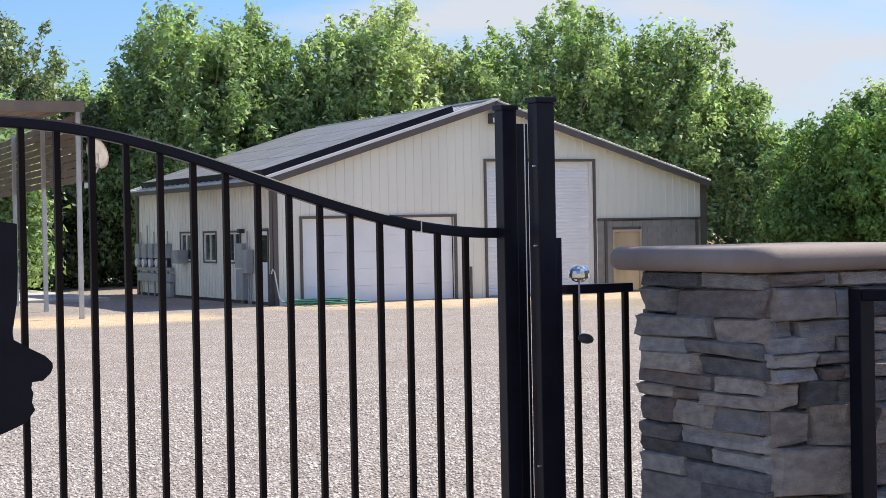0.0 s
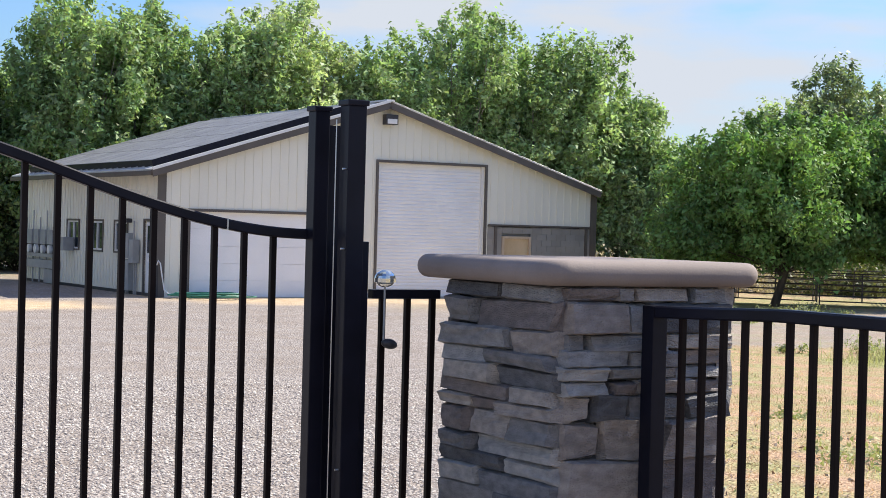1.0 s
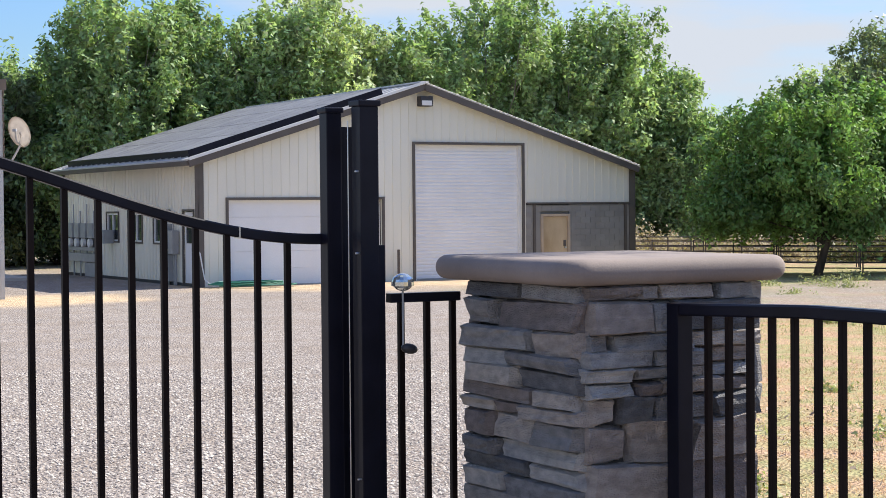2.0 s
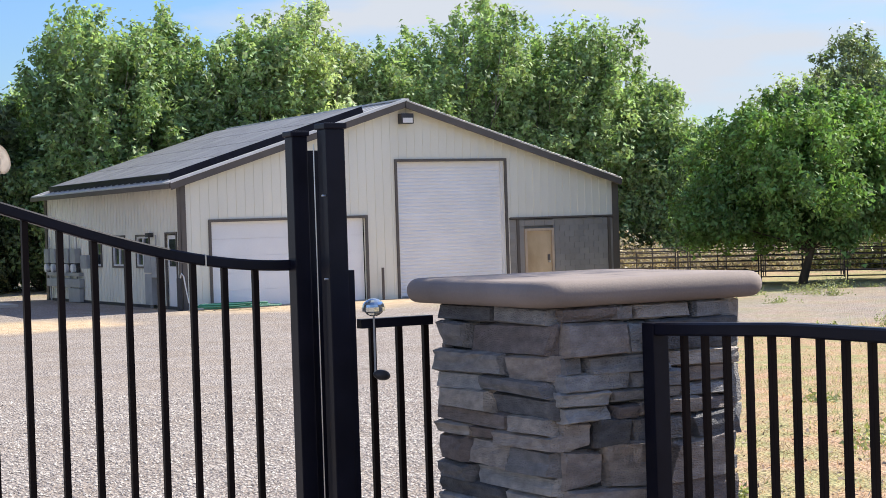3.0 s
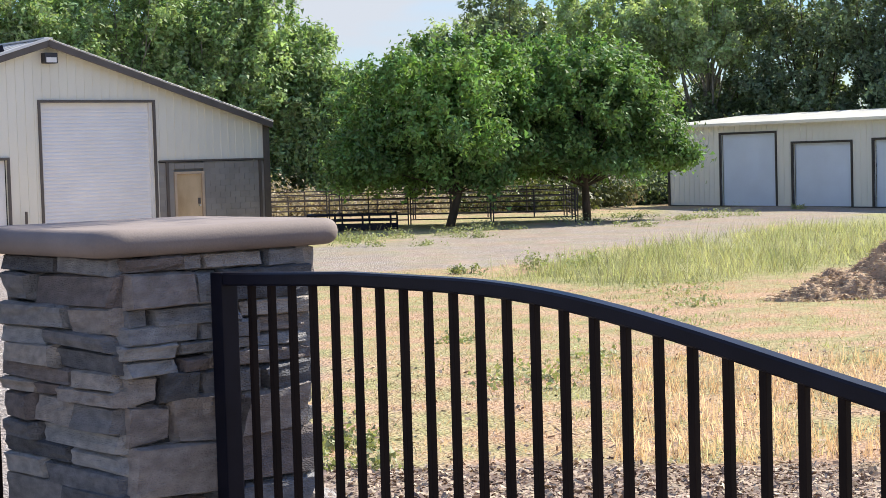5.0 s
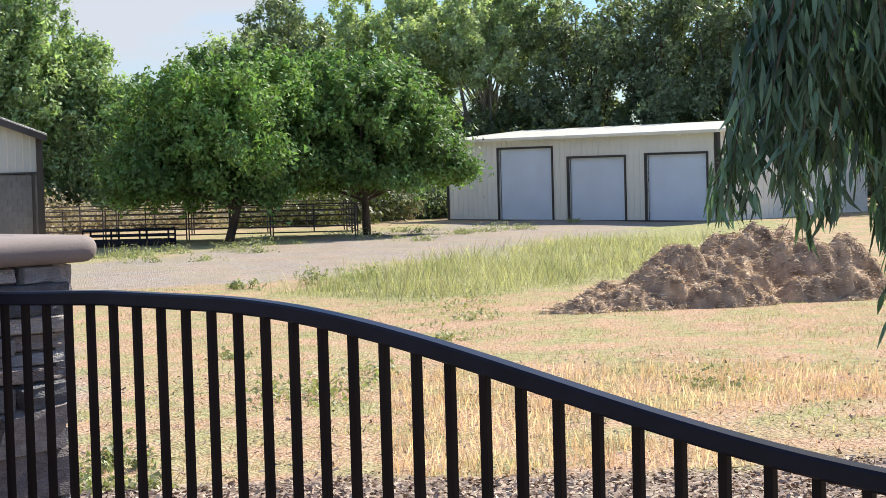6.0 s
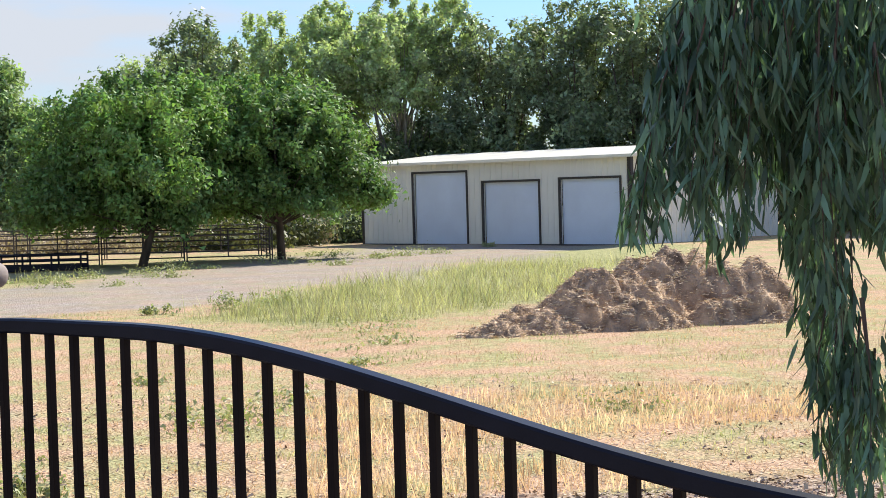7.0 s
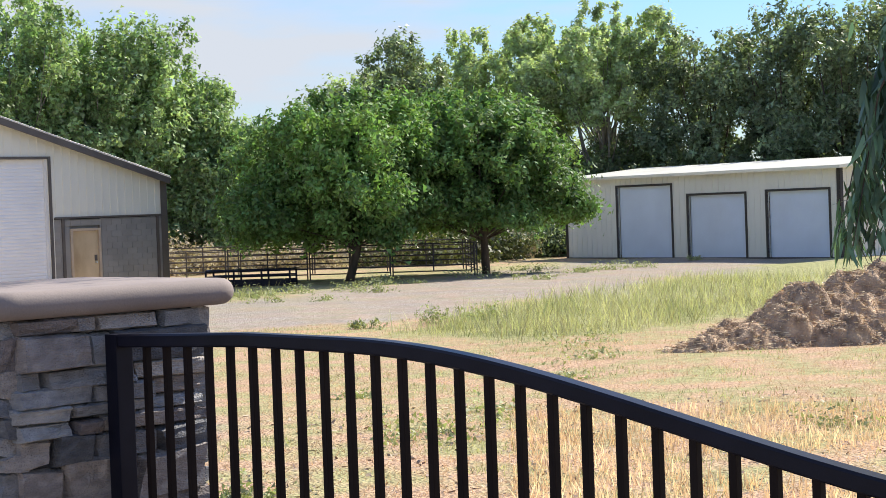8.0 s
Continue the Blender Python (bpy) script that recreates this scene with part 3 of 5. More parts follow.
for i in range(5):
    y = 10.2 + i * 0.82
    part("disconnect_box", boxes((-0.24, y, 1.42, -0.03, y + 0.55, 1.95), bevel=0.015), M_GREYBOX, bank)
    part("meter", tube(bmesh.new(), [(-0.03, y + 0.28, 1.24), (-0.28, y + 0.28, 1.24)], 0.16, 14), M_VINYL, bank)
    part("meter_base", boxes((-0.16, y + 0.05, 1.082, -0.03, y + 0.5, 1.418)), M_DARKGREY, bank)
    part("conduit", tube(bmesh.new(), [(-0.1, y + 0.2, 1.9), (-0.1, y + 0.2, 2.4 + 0.25 * (i % 2))], 0.025, 8), M_GREYBOX, bank)
    part("conduit", tube(bmesh.new(), [(-0.1, y + 0.2, 0.0), (-0.1, y + 0.2, 0.96)], 0.03, 8), M_GREYBOX, bank)
part("wireway", boxes((-0.22, 9.8, 0.55, -0.03, 13.8, 0.85), bevel=0.01), M_GREYBOX, bank)
part("base_cabinet", boxes((-0.2, 9.9, 0.02, -0.03, 11.2, 0.52), bevel=0.01), M_GREYBOX, bank)
part("foundation_edge", boxes((-0.035, 0.25, -0.1, -0.031, BD, 0.10)), M_DARKGREY, barn)

# solar array on the west slope
alpha = math.atan(SLOPE)
pw, ph = 1.04, 1.72
bm = boxes((0.01, 0.01, 0, pw - 0.01, ph - 0.01, 0.04), bevel=0.004)
pan = data_of("solar_panel", bm, M_SOLAR)
bm = boxes((0, 0, -0.002, pw, 0.012, 0.046), (0, ph - 0.012, -0.002, pw, ph, 0.046), (0, 0.012, -0.002, 0.012, ph - 0.012, 0.046), (pw - 0.012, 0.012, -0.002, pw, ph - 0.012, 0.046))
pan_frame = data_of("panel_frame", bm, M_DARKTRIM)
slope_m = Matrix.Translation((0, 0, EAVE + 0.06)) @ Matrix.Rotation(-alpha, 4, "Y") @ Matrix(((0, 1, 0, 0), (1, 0, 0, 0), (0, 0, 1, 0), (0, 0, 0, 1)))
array = part("solar_array", boxes(*[(y0, 0.3 + k * 1.75, 0.05, y0 + 12.6, 0.36 + k * 1.75, 0.215) for k in range(4) for y0 in (0.45,)]), M_DARKTRIM, barn, "solar panels in rows on the roof")
array.matrix_basis = Matrix.Translation((0, 0, EAVE + 0.06)) @ Matrix.Rotation(-alpha, 4, "Y") @ Matrix(((0, 1, 0, 0), (1, 0, 0, 0), (0, 0, 1, 0), (0, 0, 0, 1)))
for i in range(12):
    for j in range(4):
        p = part("solar_panel", pan, None, array, at=Matrix.Translation((0.42 + i * (pw + 0.02), -0.1 + j * (ph + 0.02), 0.22)))
        p.data = pan
part("array_skirt", boxes((0.37, -0.12, 0.05, 0.41, 6.9, 0.26), (0.37, -0.16, 0.05, 13.2, -0.12, 0.26)), M_BLACK, array)

# ---------------------------------------------------------------- shed
sa, sb = Vector((37.73, 0.41, 0)), Vector((36.46, -14.37, 0))
sd_ = (sa - sb).normalized()
SL = (sa - sb).length
shed_m = Matrix.Translation(sb) @ Matrix.Rotation(math.atan2(sd_.y, sd_.x), 4, "Z")   # local x runs along the front, local -y is behind
shed = thing("shed", "long low beige metal shed with three white roll doors, tinted as by blue skylight", "shed", at=shed_m)
SH, SB, SDEP = 3.36, 3.55, 10.0
DOORS = [(0.50, 3.47, 2.57), (4.60, 7.60, 2.53), (8.55, 11.64, 2.99)]


def shed_front(parent):
    cuts = [0.0] + [c for d in DOORS for c in d[:2]] + [SL]
    args = [(a, -0.1, -0.2, b, 0.0, SH) for a, b in zip(cuts[::2], cuts[1::2])]
    args += [(d[0], -0.1, d[2], d[1], 0.0, SH) for d in DOORS]
    k = 0.15
    for a in args:
        part("front_wall", boxes(a), M_SIDING, parent)
    while k < SL:
        ds = [d for d in DOORS if d[0] - 0.1 < k < d[1] + 0.06]
        part("siding_rib", boxes((k, 0.0, ds[0][2] + 0.1 if ds else -0.2, k + 0.04, 0.02, SH)), M_SIDING, parent)
        k += 0.305


shed_front(shed)
for d in DOORS:
    dr = part("roll_door", boxes((d[0] + 0.02, -0.16, -0.2, d[1] - 0.02, -0.12, d[2])), M_SHEDDOOR, shed, "white roll-up door with blue skylight in its colour, closed")
    bm = bmesh.new()
    k = -0.1
    while k < d[2] - 0.1:
        box(bm, d[0] + 0.05, -0.119, k, d[1] - 0.05, -0.106, k + 0.06)
        k += 0.12
    part("corrugation", bm, M_SHEDDOOR, dr)
    part("door_trim", boxes((d[0] - 0.09, -0.05, -0.2, d[0], 0.035, d[2] + 0.09), (d[1], -0.05, -0.2, d[1] + 0.09, 0.035, d[2] + 0.09), (d[0], -0.05, d[2], d[1], 0.035, d[2] + 0.09)), M_DARKTRIM, dr, "dark brown door trim")
bm = boxes((0, -SDEP, -0.2, 0.1, -0.1, SH), (SL - 0.1, -SDEP, -0.2, SL, -0.1, SH), (0.1, -SDEP, -0.2, SL - 0.1, -SDEP + 0.1, SH))
part("wall", bm, M_SIDING, shed)
k = 0.1
while k < SDEP:
    part("siding_rib", boxes((-0.025, -k - 0.045, -0.2, 0.0, -k, SH)), M_SIDING, shed)
    k += 0.305
for x in (0.0, SL - 0.1):     # shallow gable ends
    bm = bmesh.new()
    vs = [bm.verts.new((x + o, y, z)) for o in (0, 0.1) for y, z in ((0, SH), (-SDEP, SH), (-SDEP / 2, SH + 0.37))]
    bm.faces.new(vs[:3]), bm.faces.new(vs[3:][::-1])
    for i in range(3):
        bm.faces.new((vs[i], vs[(i + 1) % 3], vs[3 + (i + 1) % 3], vs[3 + i]))
    part("gable", bm, M_SIDING, shed)
M_SHEDROOF = mat("shed_roof", (0.80, 0.78, 0.68), 0.35, 0.2, 0.08, 0.6, 30, 0.05)
for s in (0, 1):
    bm = bmesh.new()
    y0, y1 = (0.35, -SDEP / 2) if s == 0 else (-SDEP - 0.35, -SDEP / 2)
    vs = [bm.verts.new((x, y, z + dz)) for x in (-0.3, SL + 0.3) for y, z in ((y0, SH - 0.01), (y1, SH + 0.42)) for dz in (0.0, 0.12)]
    for f in ((0, 2, 3, 1), (4, 5, 7, 6), (0, 1, 5, 4), (2, 6, 7, 3), (1, 3, 7, 5), (0, 4, 6, 2)):
        bm.faces.new([vs[i] for i in f])
    part("roof", bm, M_SHEDROOF, shed, "pale metal roof bright in the sun")
part("corner_trim", boxes((-0.05, -0.16, -0.2, -0.03, 0.02, SH), (-0.03, 0.0205, -0.2, 0.1, 0.04, SH)), M_DARKTRIM, shed)
part("corner_trim", boxes((SL - 0.1, 0.0205, -0.2, SL + 0.03, 0.04, SH)), M_DARKTRIM, shed)
# dark strip standing in for the shadow line along the shed's foot
part("base_shade_strip", boxes((0.1, 0.0205, -0.2, SL - 0.1, 0.036, 0.03)), M_DARKTRIM, shed)

# ---------------------------------------------------------------- pillar
PX0, PX1, PY0, PY1 = -16.323, -15.70, -46.047, -45.405
G0 = 0.70
pillar = thing("stone_pillar", "square gate pillar of grey stacked ledge stone with rounded cap", "pillar", at=Matrix.Translation(((PX0 + PX1) / 2, (PY0 + PY1) / 2, G0 - 0.05)))
CT = 2.133 - G0 + 0.05     # underside of the cap above the pillar's foot
hw = (PX1 - PX0) / 2
part("core", boxes((-hw + 0.022, -hw + 0.012, 0, hw - 0.022, hw - 0.012, CT + 0.005)), M_MORTAR, pillar)
bm = boxes((-0.398, -0.385, CT, 0.436, 0.462, CT + 0.077))
bmesh.ops.bevel(bm, geom=[e for e in bm.edges if abs(e.verts[0].co.z - e.verts[1].co.z) > 0.01], offset=0.085, segments=7, affect="EDGES", profile=0.5)
bmesh.ops.bevel(bm, geom=[e for e in bm.edges if abs(e.verts[0].co.z - e.verts[1].co.z) < 0.001 and len(e.link_faces) == 2 and e.calc_face_angle(0) > 1], offset=0.037, segments=5, affect="EDGES", profile=0.5)
part("cap", bm, M_CAP, pillar, "brown cast-stone cap with rounded edge", smooth=True)


def rock(seed, lx, ly, lz, skew=0.0):
    """A split stone lx wide, lz high, ly deep: a fractured, ledged face, chipped edges and slanting ends."""
    rnd = random.Random(seed)
    bm = bmesh.new()
    e = min(0.006, lx * 0.12, lz * 0.16)
    nu, nv = 9, 7
    us = [0, e / lx] + [(k + 1) / (nu - 3) + rnd.uniform(-0.04, 0.04) for k in range(nu - 4)] + [1 - e / lx, 1]
    vs = [0, e / lz] + [(k + 1) / (nv - 3) + rnd.uniform(-0.06, 0.06) for k in range(nv - 4)] + [1 - e / lz, 1]
    tx, tz = rnd.uniform(-0.010, 0.010), rnd.uniform(-0.009, 0.009)
    seat = rnd.uniform(0, 50)
    ledge = rnd.uniform(0.3, 0.75)
    step = rnd.choice((0, 0, 0.006, 0.010)) * rnd.choice((-1, 1))
    corner = [(rnd.uniform(-skew, skew) * lx, rnd.uniform(-skew, skew) * lz) for _ in range(4)]
    grid = []
    for j, v in enumerate(vs):
        row = []
        for i, u in enumerate(us):
            rim = i in (0, nu - 1) or j in (0, nv - 1)
            x, z = (u - 0.5) * lx, (v - 0.5) * lz
            rough = noise.noise(Vector((x * 16 + seat, z * 34, seat))) * 0.007 + noise.noise(Vector((x * 45, z * 80 + seat, 3.0))) * 0.0035
            dy = -ly * (0.62 if rim else 1.0) + tx * (u - 0.5) * 2 + tz * (v - 0.5) * 2 + rough + (step if v > ledge + 0.1 * math.sin(9 * u + seat) else 0)
            for k, (a, b) in enumerate(((1 - u, 1 - v), (u, 1 - v), (u, v), (1 - u, v))):
                x += corner[k][0] * a * b
                z += corner[k][1] * a * b
            if rim:
                x += 0.004 * noise.noise(Vector((z * 60, seat, 1.0))) * (i in (0, nu - 1))
                z += 0.005 * noise.noise(Vector((x * 40, seat, 7.0))) * (j in (0, nv - 1))
            row.append(bm.verts.new((x, min(dy, -0.004), z)))
        grid.append(row)
    for j in range(nv - 1):
        for i in range(nu - 1):
            bm.faces.new((grid[j][i], grid[j][i + 1], grid[j + 1][i + 1], grid[j + 1][i]))
    back = [bm.verts.new((x, 0, z)) for x, z in ((-lx / 2, -lz / 2), (lx / 2, -lz / 2), (lx / 2, lz / 2), (-lx / 2, lz / 2))]
    bm.faces.new([back[0], back[1], *grid[0][::-1]])
    bm.faces.new([back[2], back[3], *grid[nv - 1]])
    bm.faces.new([back[1], back[2], *[r[nu - 1] for r in grid[::-1]]])
    bm.faces.new([back[3], back[0], *[r[0] for r in grid]])
    return bm


prs = random.Random(23)
dx, dy_ = (PX1 - PX0) / 2, (PY1 - PY0) / 2


def lay(x0, z0, x1, z1, out, depth=0):
    """Irregular coursing: split a panel of wall again and again, into stones of many sizes."""
    w_, h_ = x1 - x0, z1 - z0
    if h_ > 0.17:
        c = z0 + h_ * prs.uniform(0.36, 0.64)
        lay(x0, z0, x1, c, out), lay(x0, c, x1, z1, out)
    elif w_ > 0.30 or w_ / h_ > 5.2:
        c = x0 + w_ * prs.uniform(0.33, 0.67)
        lay(x0, z0, c, z1, out), lay(c, z0, x1, z1, out)
    elif h_ > 0.085 and prs.random() < 0.62 or h_ > 0.125:
        c = z0 + h_ * prs.uniform(0.36, 0.64)
        lay(x0, z0, x1, c, out), lay(x0, c, x1, z1, out)
    elif w_ > 0.17 and prs.random() < 0.4:
        c = x0 + w_ * prs.uniform(0.35, 0.65)
        lay(x0, z0, c, z1, out), lay(c, z0, x1, z1, out)
    else:
        out.append((x0, z0, x1, z1))


# courses from the cap downwards: height, then the share of each stone from the outer left; a third value slants the joints
ROAD_SIDE = [(0.050, (0.30, 0.12, 0.33, 0.25)), (0.092, (0.38, 0.13, 0.49)), (0.052, (0.14, 0.46, 0.40)), (0.050, (0.38, 0.32, 0.30)), (0.042, (0.26, 0.40, 0.34)),
             (0.043, (0.28, 0.14, 0.36, 0.22)), (0.075, (0.17, 0.20, 0.35, 0.28), 0.16), (0.118, (0.24, 0.32, 0.44), 0.15), (0.150, (0.56, 0.44), 0.06), (0.09, (0.4, 0.6), 0.1)]
YARD_SIDE = [(0.052, (0.52, 0.48)), (0.086, (0.30, 0.70)), (0.072, (0.64, 0.36)), (0.050, (0.42, 0.58)), (0.058, (0.50, 0.50), 0.05), (0.052, (0.62, 0.38)),
             (0.040, (0.28, 0.24, 0.48)), (0.078, (0.26, 0.38, 0.36), 0.05), (0.056, (0.30, 0.70)), (0.050, (0.58, 0.42)), (0.064, (0.36, 0.64)), (0.110, (0.5, 0.5), 0.08)]


def stone_face(fm, half, depth_at, courses=()):
    cells, top = [], CT
    for h_, shares, *slant in courses:
        x = -half
        for q in shares:
            cells.append((x, top - h_ + prs.uniform(-0.008, 0.002), x + 2 * half * q, top + (prs.uniform(-0.003, 0.007) if top < CT else 0), *(slant or (0.03,))))
            x += 2 * half * q
        top -= h_
    low_cells = []
    cuts = [0.0]
    while cuts[-1] < top - 0.2:
        cuts.append(cuts[-1] + prs.uniform(0.14, 0.22))
    cuts = cuts[:-1] + [top] if top - cuts[-1] < 0.12 else cuts + [top]
    for a, b in zip(cuts, cuts[1:]):
        lay(-half, a, half, b, low_cells)
    for x0, z0, x1, z1, slant in cells + [(*c, 0.03) for c in low_cells]:
        g0 = prs.uniform(-0.012, 0.016) if x0 <= -half + 0.001 else -0.003
        g1 = prs.uniform(-0.012, 0.016) if x1 >= half - 0.001 else -0.003
        a, b = x0 - g0, x1 + g1
        bm = rock(prs.randrange(10 ** 6), b - a, prs.uniform(0.050, 0.078), z1 - z0 - 0.002, max(slant, 0.045))
        part("stone", bm, prs.choice((M_STONE, M_STONE, M_BROWNSTONE, M_BROWNSTONE, M_DARKSTONE)), pillar, at=fm @ Matrix.Translation(((a + b) / 2, -depth_at + 0.036, (z0 + z1) / 2)) @ Matrix.Rotation(radians(prs.uniform(-1.2, 1.2)), 4, "Y"))


for turn, half, dep, courses in ((0, dx, dy_, ROAD_SIDE), (-90, dy_, dx, YARD_SIDE), (90, dy_, dx, ()), (180, dx, dy_, ())):
    stone_face(Matrix.Rotation(radians(turn), 4, "Z"), half, dep, courses)

# ---------------------------------------------------------------- wing fence beside the pillar
def fence_at(d):
    """Plan and top height of the wing fence, d metres from its first picket; it bends slightly outwards."""
    s_ = min(max((d - 0.85) / 2.0, 0), 1)
    return Vector((-16.0367 - 0.0061 * d - 0.0128 * d * d, -46.2685 - d, 2.097 - 0.115 * (1 - math.cos(math.pi * s_)) - 0.035 * max(0, 0.45 - d)))


WO = Vector((-16.035, -46.13, G0))
wing = thing("wing_fence", "black steel picket fence with a sweeping curved top rail", "fence", at=Matrix.Translation(WO))


def wbar(name, x, y, z0, z1, half, material, bevel=0.002):
    m = Matrix.Translation((x - WO.x, y - WO.y, 0))
    return part(name, boxes((-half, -half, z0 - G0, half, half, z1 - G0), bevel=bevel), material, wing, at=m)


wbar("post", -16.035, -46.13, G0 - 0.12, 2.078, 0.027, M_BLACK, 0.003)
rail = [fence_at(-0.11 + 0.05 * i) for i in range(72)]
part("top_rail", sweep(bmesh.new(), [p - WO - Vector((0, 0, 0.017)) for p in rail], 0.042, 0.036, (1, 0, 0)), M_BLACK, wing, "curved black top rail")
part("bottom_rail", sweep(bmesh.new(), [(p.x - WO.x, p.y - WO.y, 0.14) for p in rail], 0.034, 0.034, (1, 0, 0)), M_BLACK, wing)
for k in range(37):
    p = fence_at(k * 0.09476)
    wbar("picket", p.x, p.y, G0 + 0.155, p.z - 0.03, 0.0088, M_BROWNSTEEL)
p = fence_at(3.47)
wbar("post", p.x, p.y, G0 - 0.12, p.z + 0.02, 0.027, M_BLACK, 0.003)

# ---------------------------------------------------------------- gate
GA = 0.0226      # the leaf runs along this direction
gate = thing("driveway_gate", "black steel driveway gate leaf with swooping top rail, closed", "gate", at=Matrix.Translation((-16.700, -45.0925, G0 + 0.008)) @ Matrix.Rotation(math.pi + GA, 4, "Z"))


def gate_top(d):
    """Height of the top rail above the gate's foot, d metres from the hinge side."""
    s = min(max(d / 1.7, 0), 1)
    return 2.272 - G0 + 0.176 * (1 - math.cos(math.pi * s))


ds = [0.05 * i for i in range(0, 70)]
part("top_rail", sweep(bmesh.new(), [(d, 0, gate_top(d) - 0.016) for d in ds], 0.038, 0.034, (0, 1, 0)), M_BLACK, gate, "curved black top rail")
d = 0.128
while d < 3.4:
    part("picket", boxes((d - 0.0095, -0.0095, 0.12, d + 0.0095, 0.0095, gate_top(d) - 0.03), bevel=0.002), M_BROWNSTEEL, gate)
    d += 0.1053
part("bottom_rail", boxes((0.03, -0.02, 0.08, 3.45, 0.02, 0.12)), M_BLACK, gate)
part("rail_joint", boxes((0.30, -0.022, gate_top(0.3) - 0.036, 0.304, 0.022, gate_top(0.3) + 0.003)), M_STEEL, gate)
# flat steel ornament, a plain cut shape on the leaf
bm = bmesh.new()
out = [(1.623, 1.611), (1.623, 1.485), (1.627, 1.384), (1.642, 1.298), (1.639, 1.274), (1.591, 1.246), (1.549, 1.224), (1.527, 1.202), (1.526, 1.187), (1.534, 1.170), (1.556, 1.151), (1.588, 1.148), (1.591, 1.131), (1.585, 1.116), (1.590, 1.089), (1.581, 1.067), (1.607, 1.032), (1.652, 1.013), (1.711, 0.991), (1.800, 0.985), (1.880, 1.050), (1.900, 1.250), (1.880, 1.450), (1.800, 1.580), (1.680, 1.620)]
lo = [bm.verts.new((a, 0.013, b)) for a, b in out]
hi = [bm.verts.new((a, 0.018, b)) for a, b in out]
bm.faces.new(lo), bm.faces.new(hi[::-1])
for i in range(len(out)):
    bm.faces.new((lo[i], hi[i], hi[(i + 1) % len(out)], lo[(i + 1) % len(out)]))
part("ornament", bm, M_BLACK, gate, "flat black cut-steel ornament plate")
stile = part("stile", boxes((-0.042, 0.006, 0.05, 0.012, 0.060, 2.664 - G0), bevel=0.003), M_BLACK, gate)
part("cap", boxes((-0.048, 0.0, 2.664 - G0, 0.018, 0.066, 2.682 - G0), bevel=0.005), M_BLACK, stile)
part("channel", boxes((-0.090, 0.018, 0.05, -0.0425, 0.05, 2.62 - G0)), M_BLACK, gate)

post = thing("gate_post", "square black steel gate post with flat cap", "post", at=Matrix.Translation((-16.6306, -45.269, G0 - 0.05)))
PT = 2.702 - G0 + 0.05
part("shaft", boxes((-0.0325, -0.0315, 0, 0.0325, 0.0315, PT - 0.015), bevel=0.003), M_BLACK, post)
part("cap", boxes((-0.039, -0.038, PT - 0.015, 0.039, 0.038, PT + 0.004), bevel=0.004), M_BLACK, post)
part("stub_post", boxes((0.0335, -0.025, 0, 0.056, 0.025, 2.245 - G0 + 0.05), bevel=0.003), M_BLACK, post)
for z in (2.22, 2.48, 1.5):
    part("hinge_bolt", tube(bmesh.new(), [(-0.046, -0.02, z - G0 + 0.05), (-0.030, -0.02, z - G0 + 0.05)], 0.0035, 8), M_STEEL, post)
part("hinge_rod", tube(bmesh.new(), [(-0.046, 0.03, 0.1), (-0.046, 0.03, PT - 0.06)], 0.0022, 8), M_STEEL, post)

# ---------------------------------------------------------------- short panel between gate post and pillar
short = thing("infill_panel", "short black picket panel between post and pillar", "fence", at=Matrix.Translation((-16.483, -45.267, G0 + 0.008)))
part("top_rail", boxes((-0.068, -0.018, 2.05 - G0, 0.19, 0.018, 2.08 - G0), bevel=0.003), M_BLACK, short)
for x in (-0.023, 0.072, 0.168):
    part("picket", boxes((x - 0.0095, -0.0095, -0.08, x + 0.0095, 0.0095, 2.05 - G0), bevel=0.002), M_BROWNSTEEL, short)
part("bottom_rail", boxes((-0.02, -0.006, 0.08, 0.19, 0.006, 0.11)), M_BLACK, short)
lamp = thing("stake_lamp", "small clear ball garden lamp on a thin stem", "lamp", at=Matrix.Translation((-16.519, -45.307, 1.910)))
bm = bmesh.new()
bmesh.ops.create_uvsphere(bm, u_segments=16, v_segments=10, radius=0.032, matrix=Matrix.Translation((0, 0, 0.215)) @ Matrix.Diagonal((1.1, 1.1, 0.9, 1)))
part("ball", bm, M_CHROME, lamp, "clear faceted ball")
part("rim", tube(bmesh.new(), [(0, 0, 0.203), (0, 0, 0.216)], 0.037, 16), M_CHROME, lamp)
part("stem", tube(bmesh.new(), [(0, 0, 0.0), (0, 0, 0.19)], 0.0035, 8), M_GREYBOX, lamp)
bm = bmesh.new()
bmesh.ops.create_uvsphere(bm, u_segments=14, v_segments=8, radius=0.02, matrix=Matrix.Translation((0.022, 0, 0.0)) @ Matrix.Rotation(radians(12), 4, "Y") @ Matrix.Diagonal((1.5, 0.9, 0.85, 1)))
part("battery_case", bm, M_DARKGREY, lamp, smooth=True)

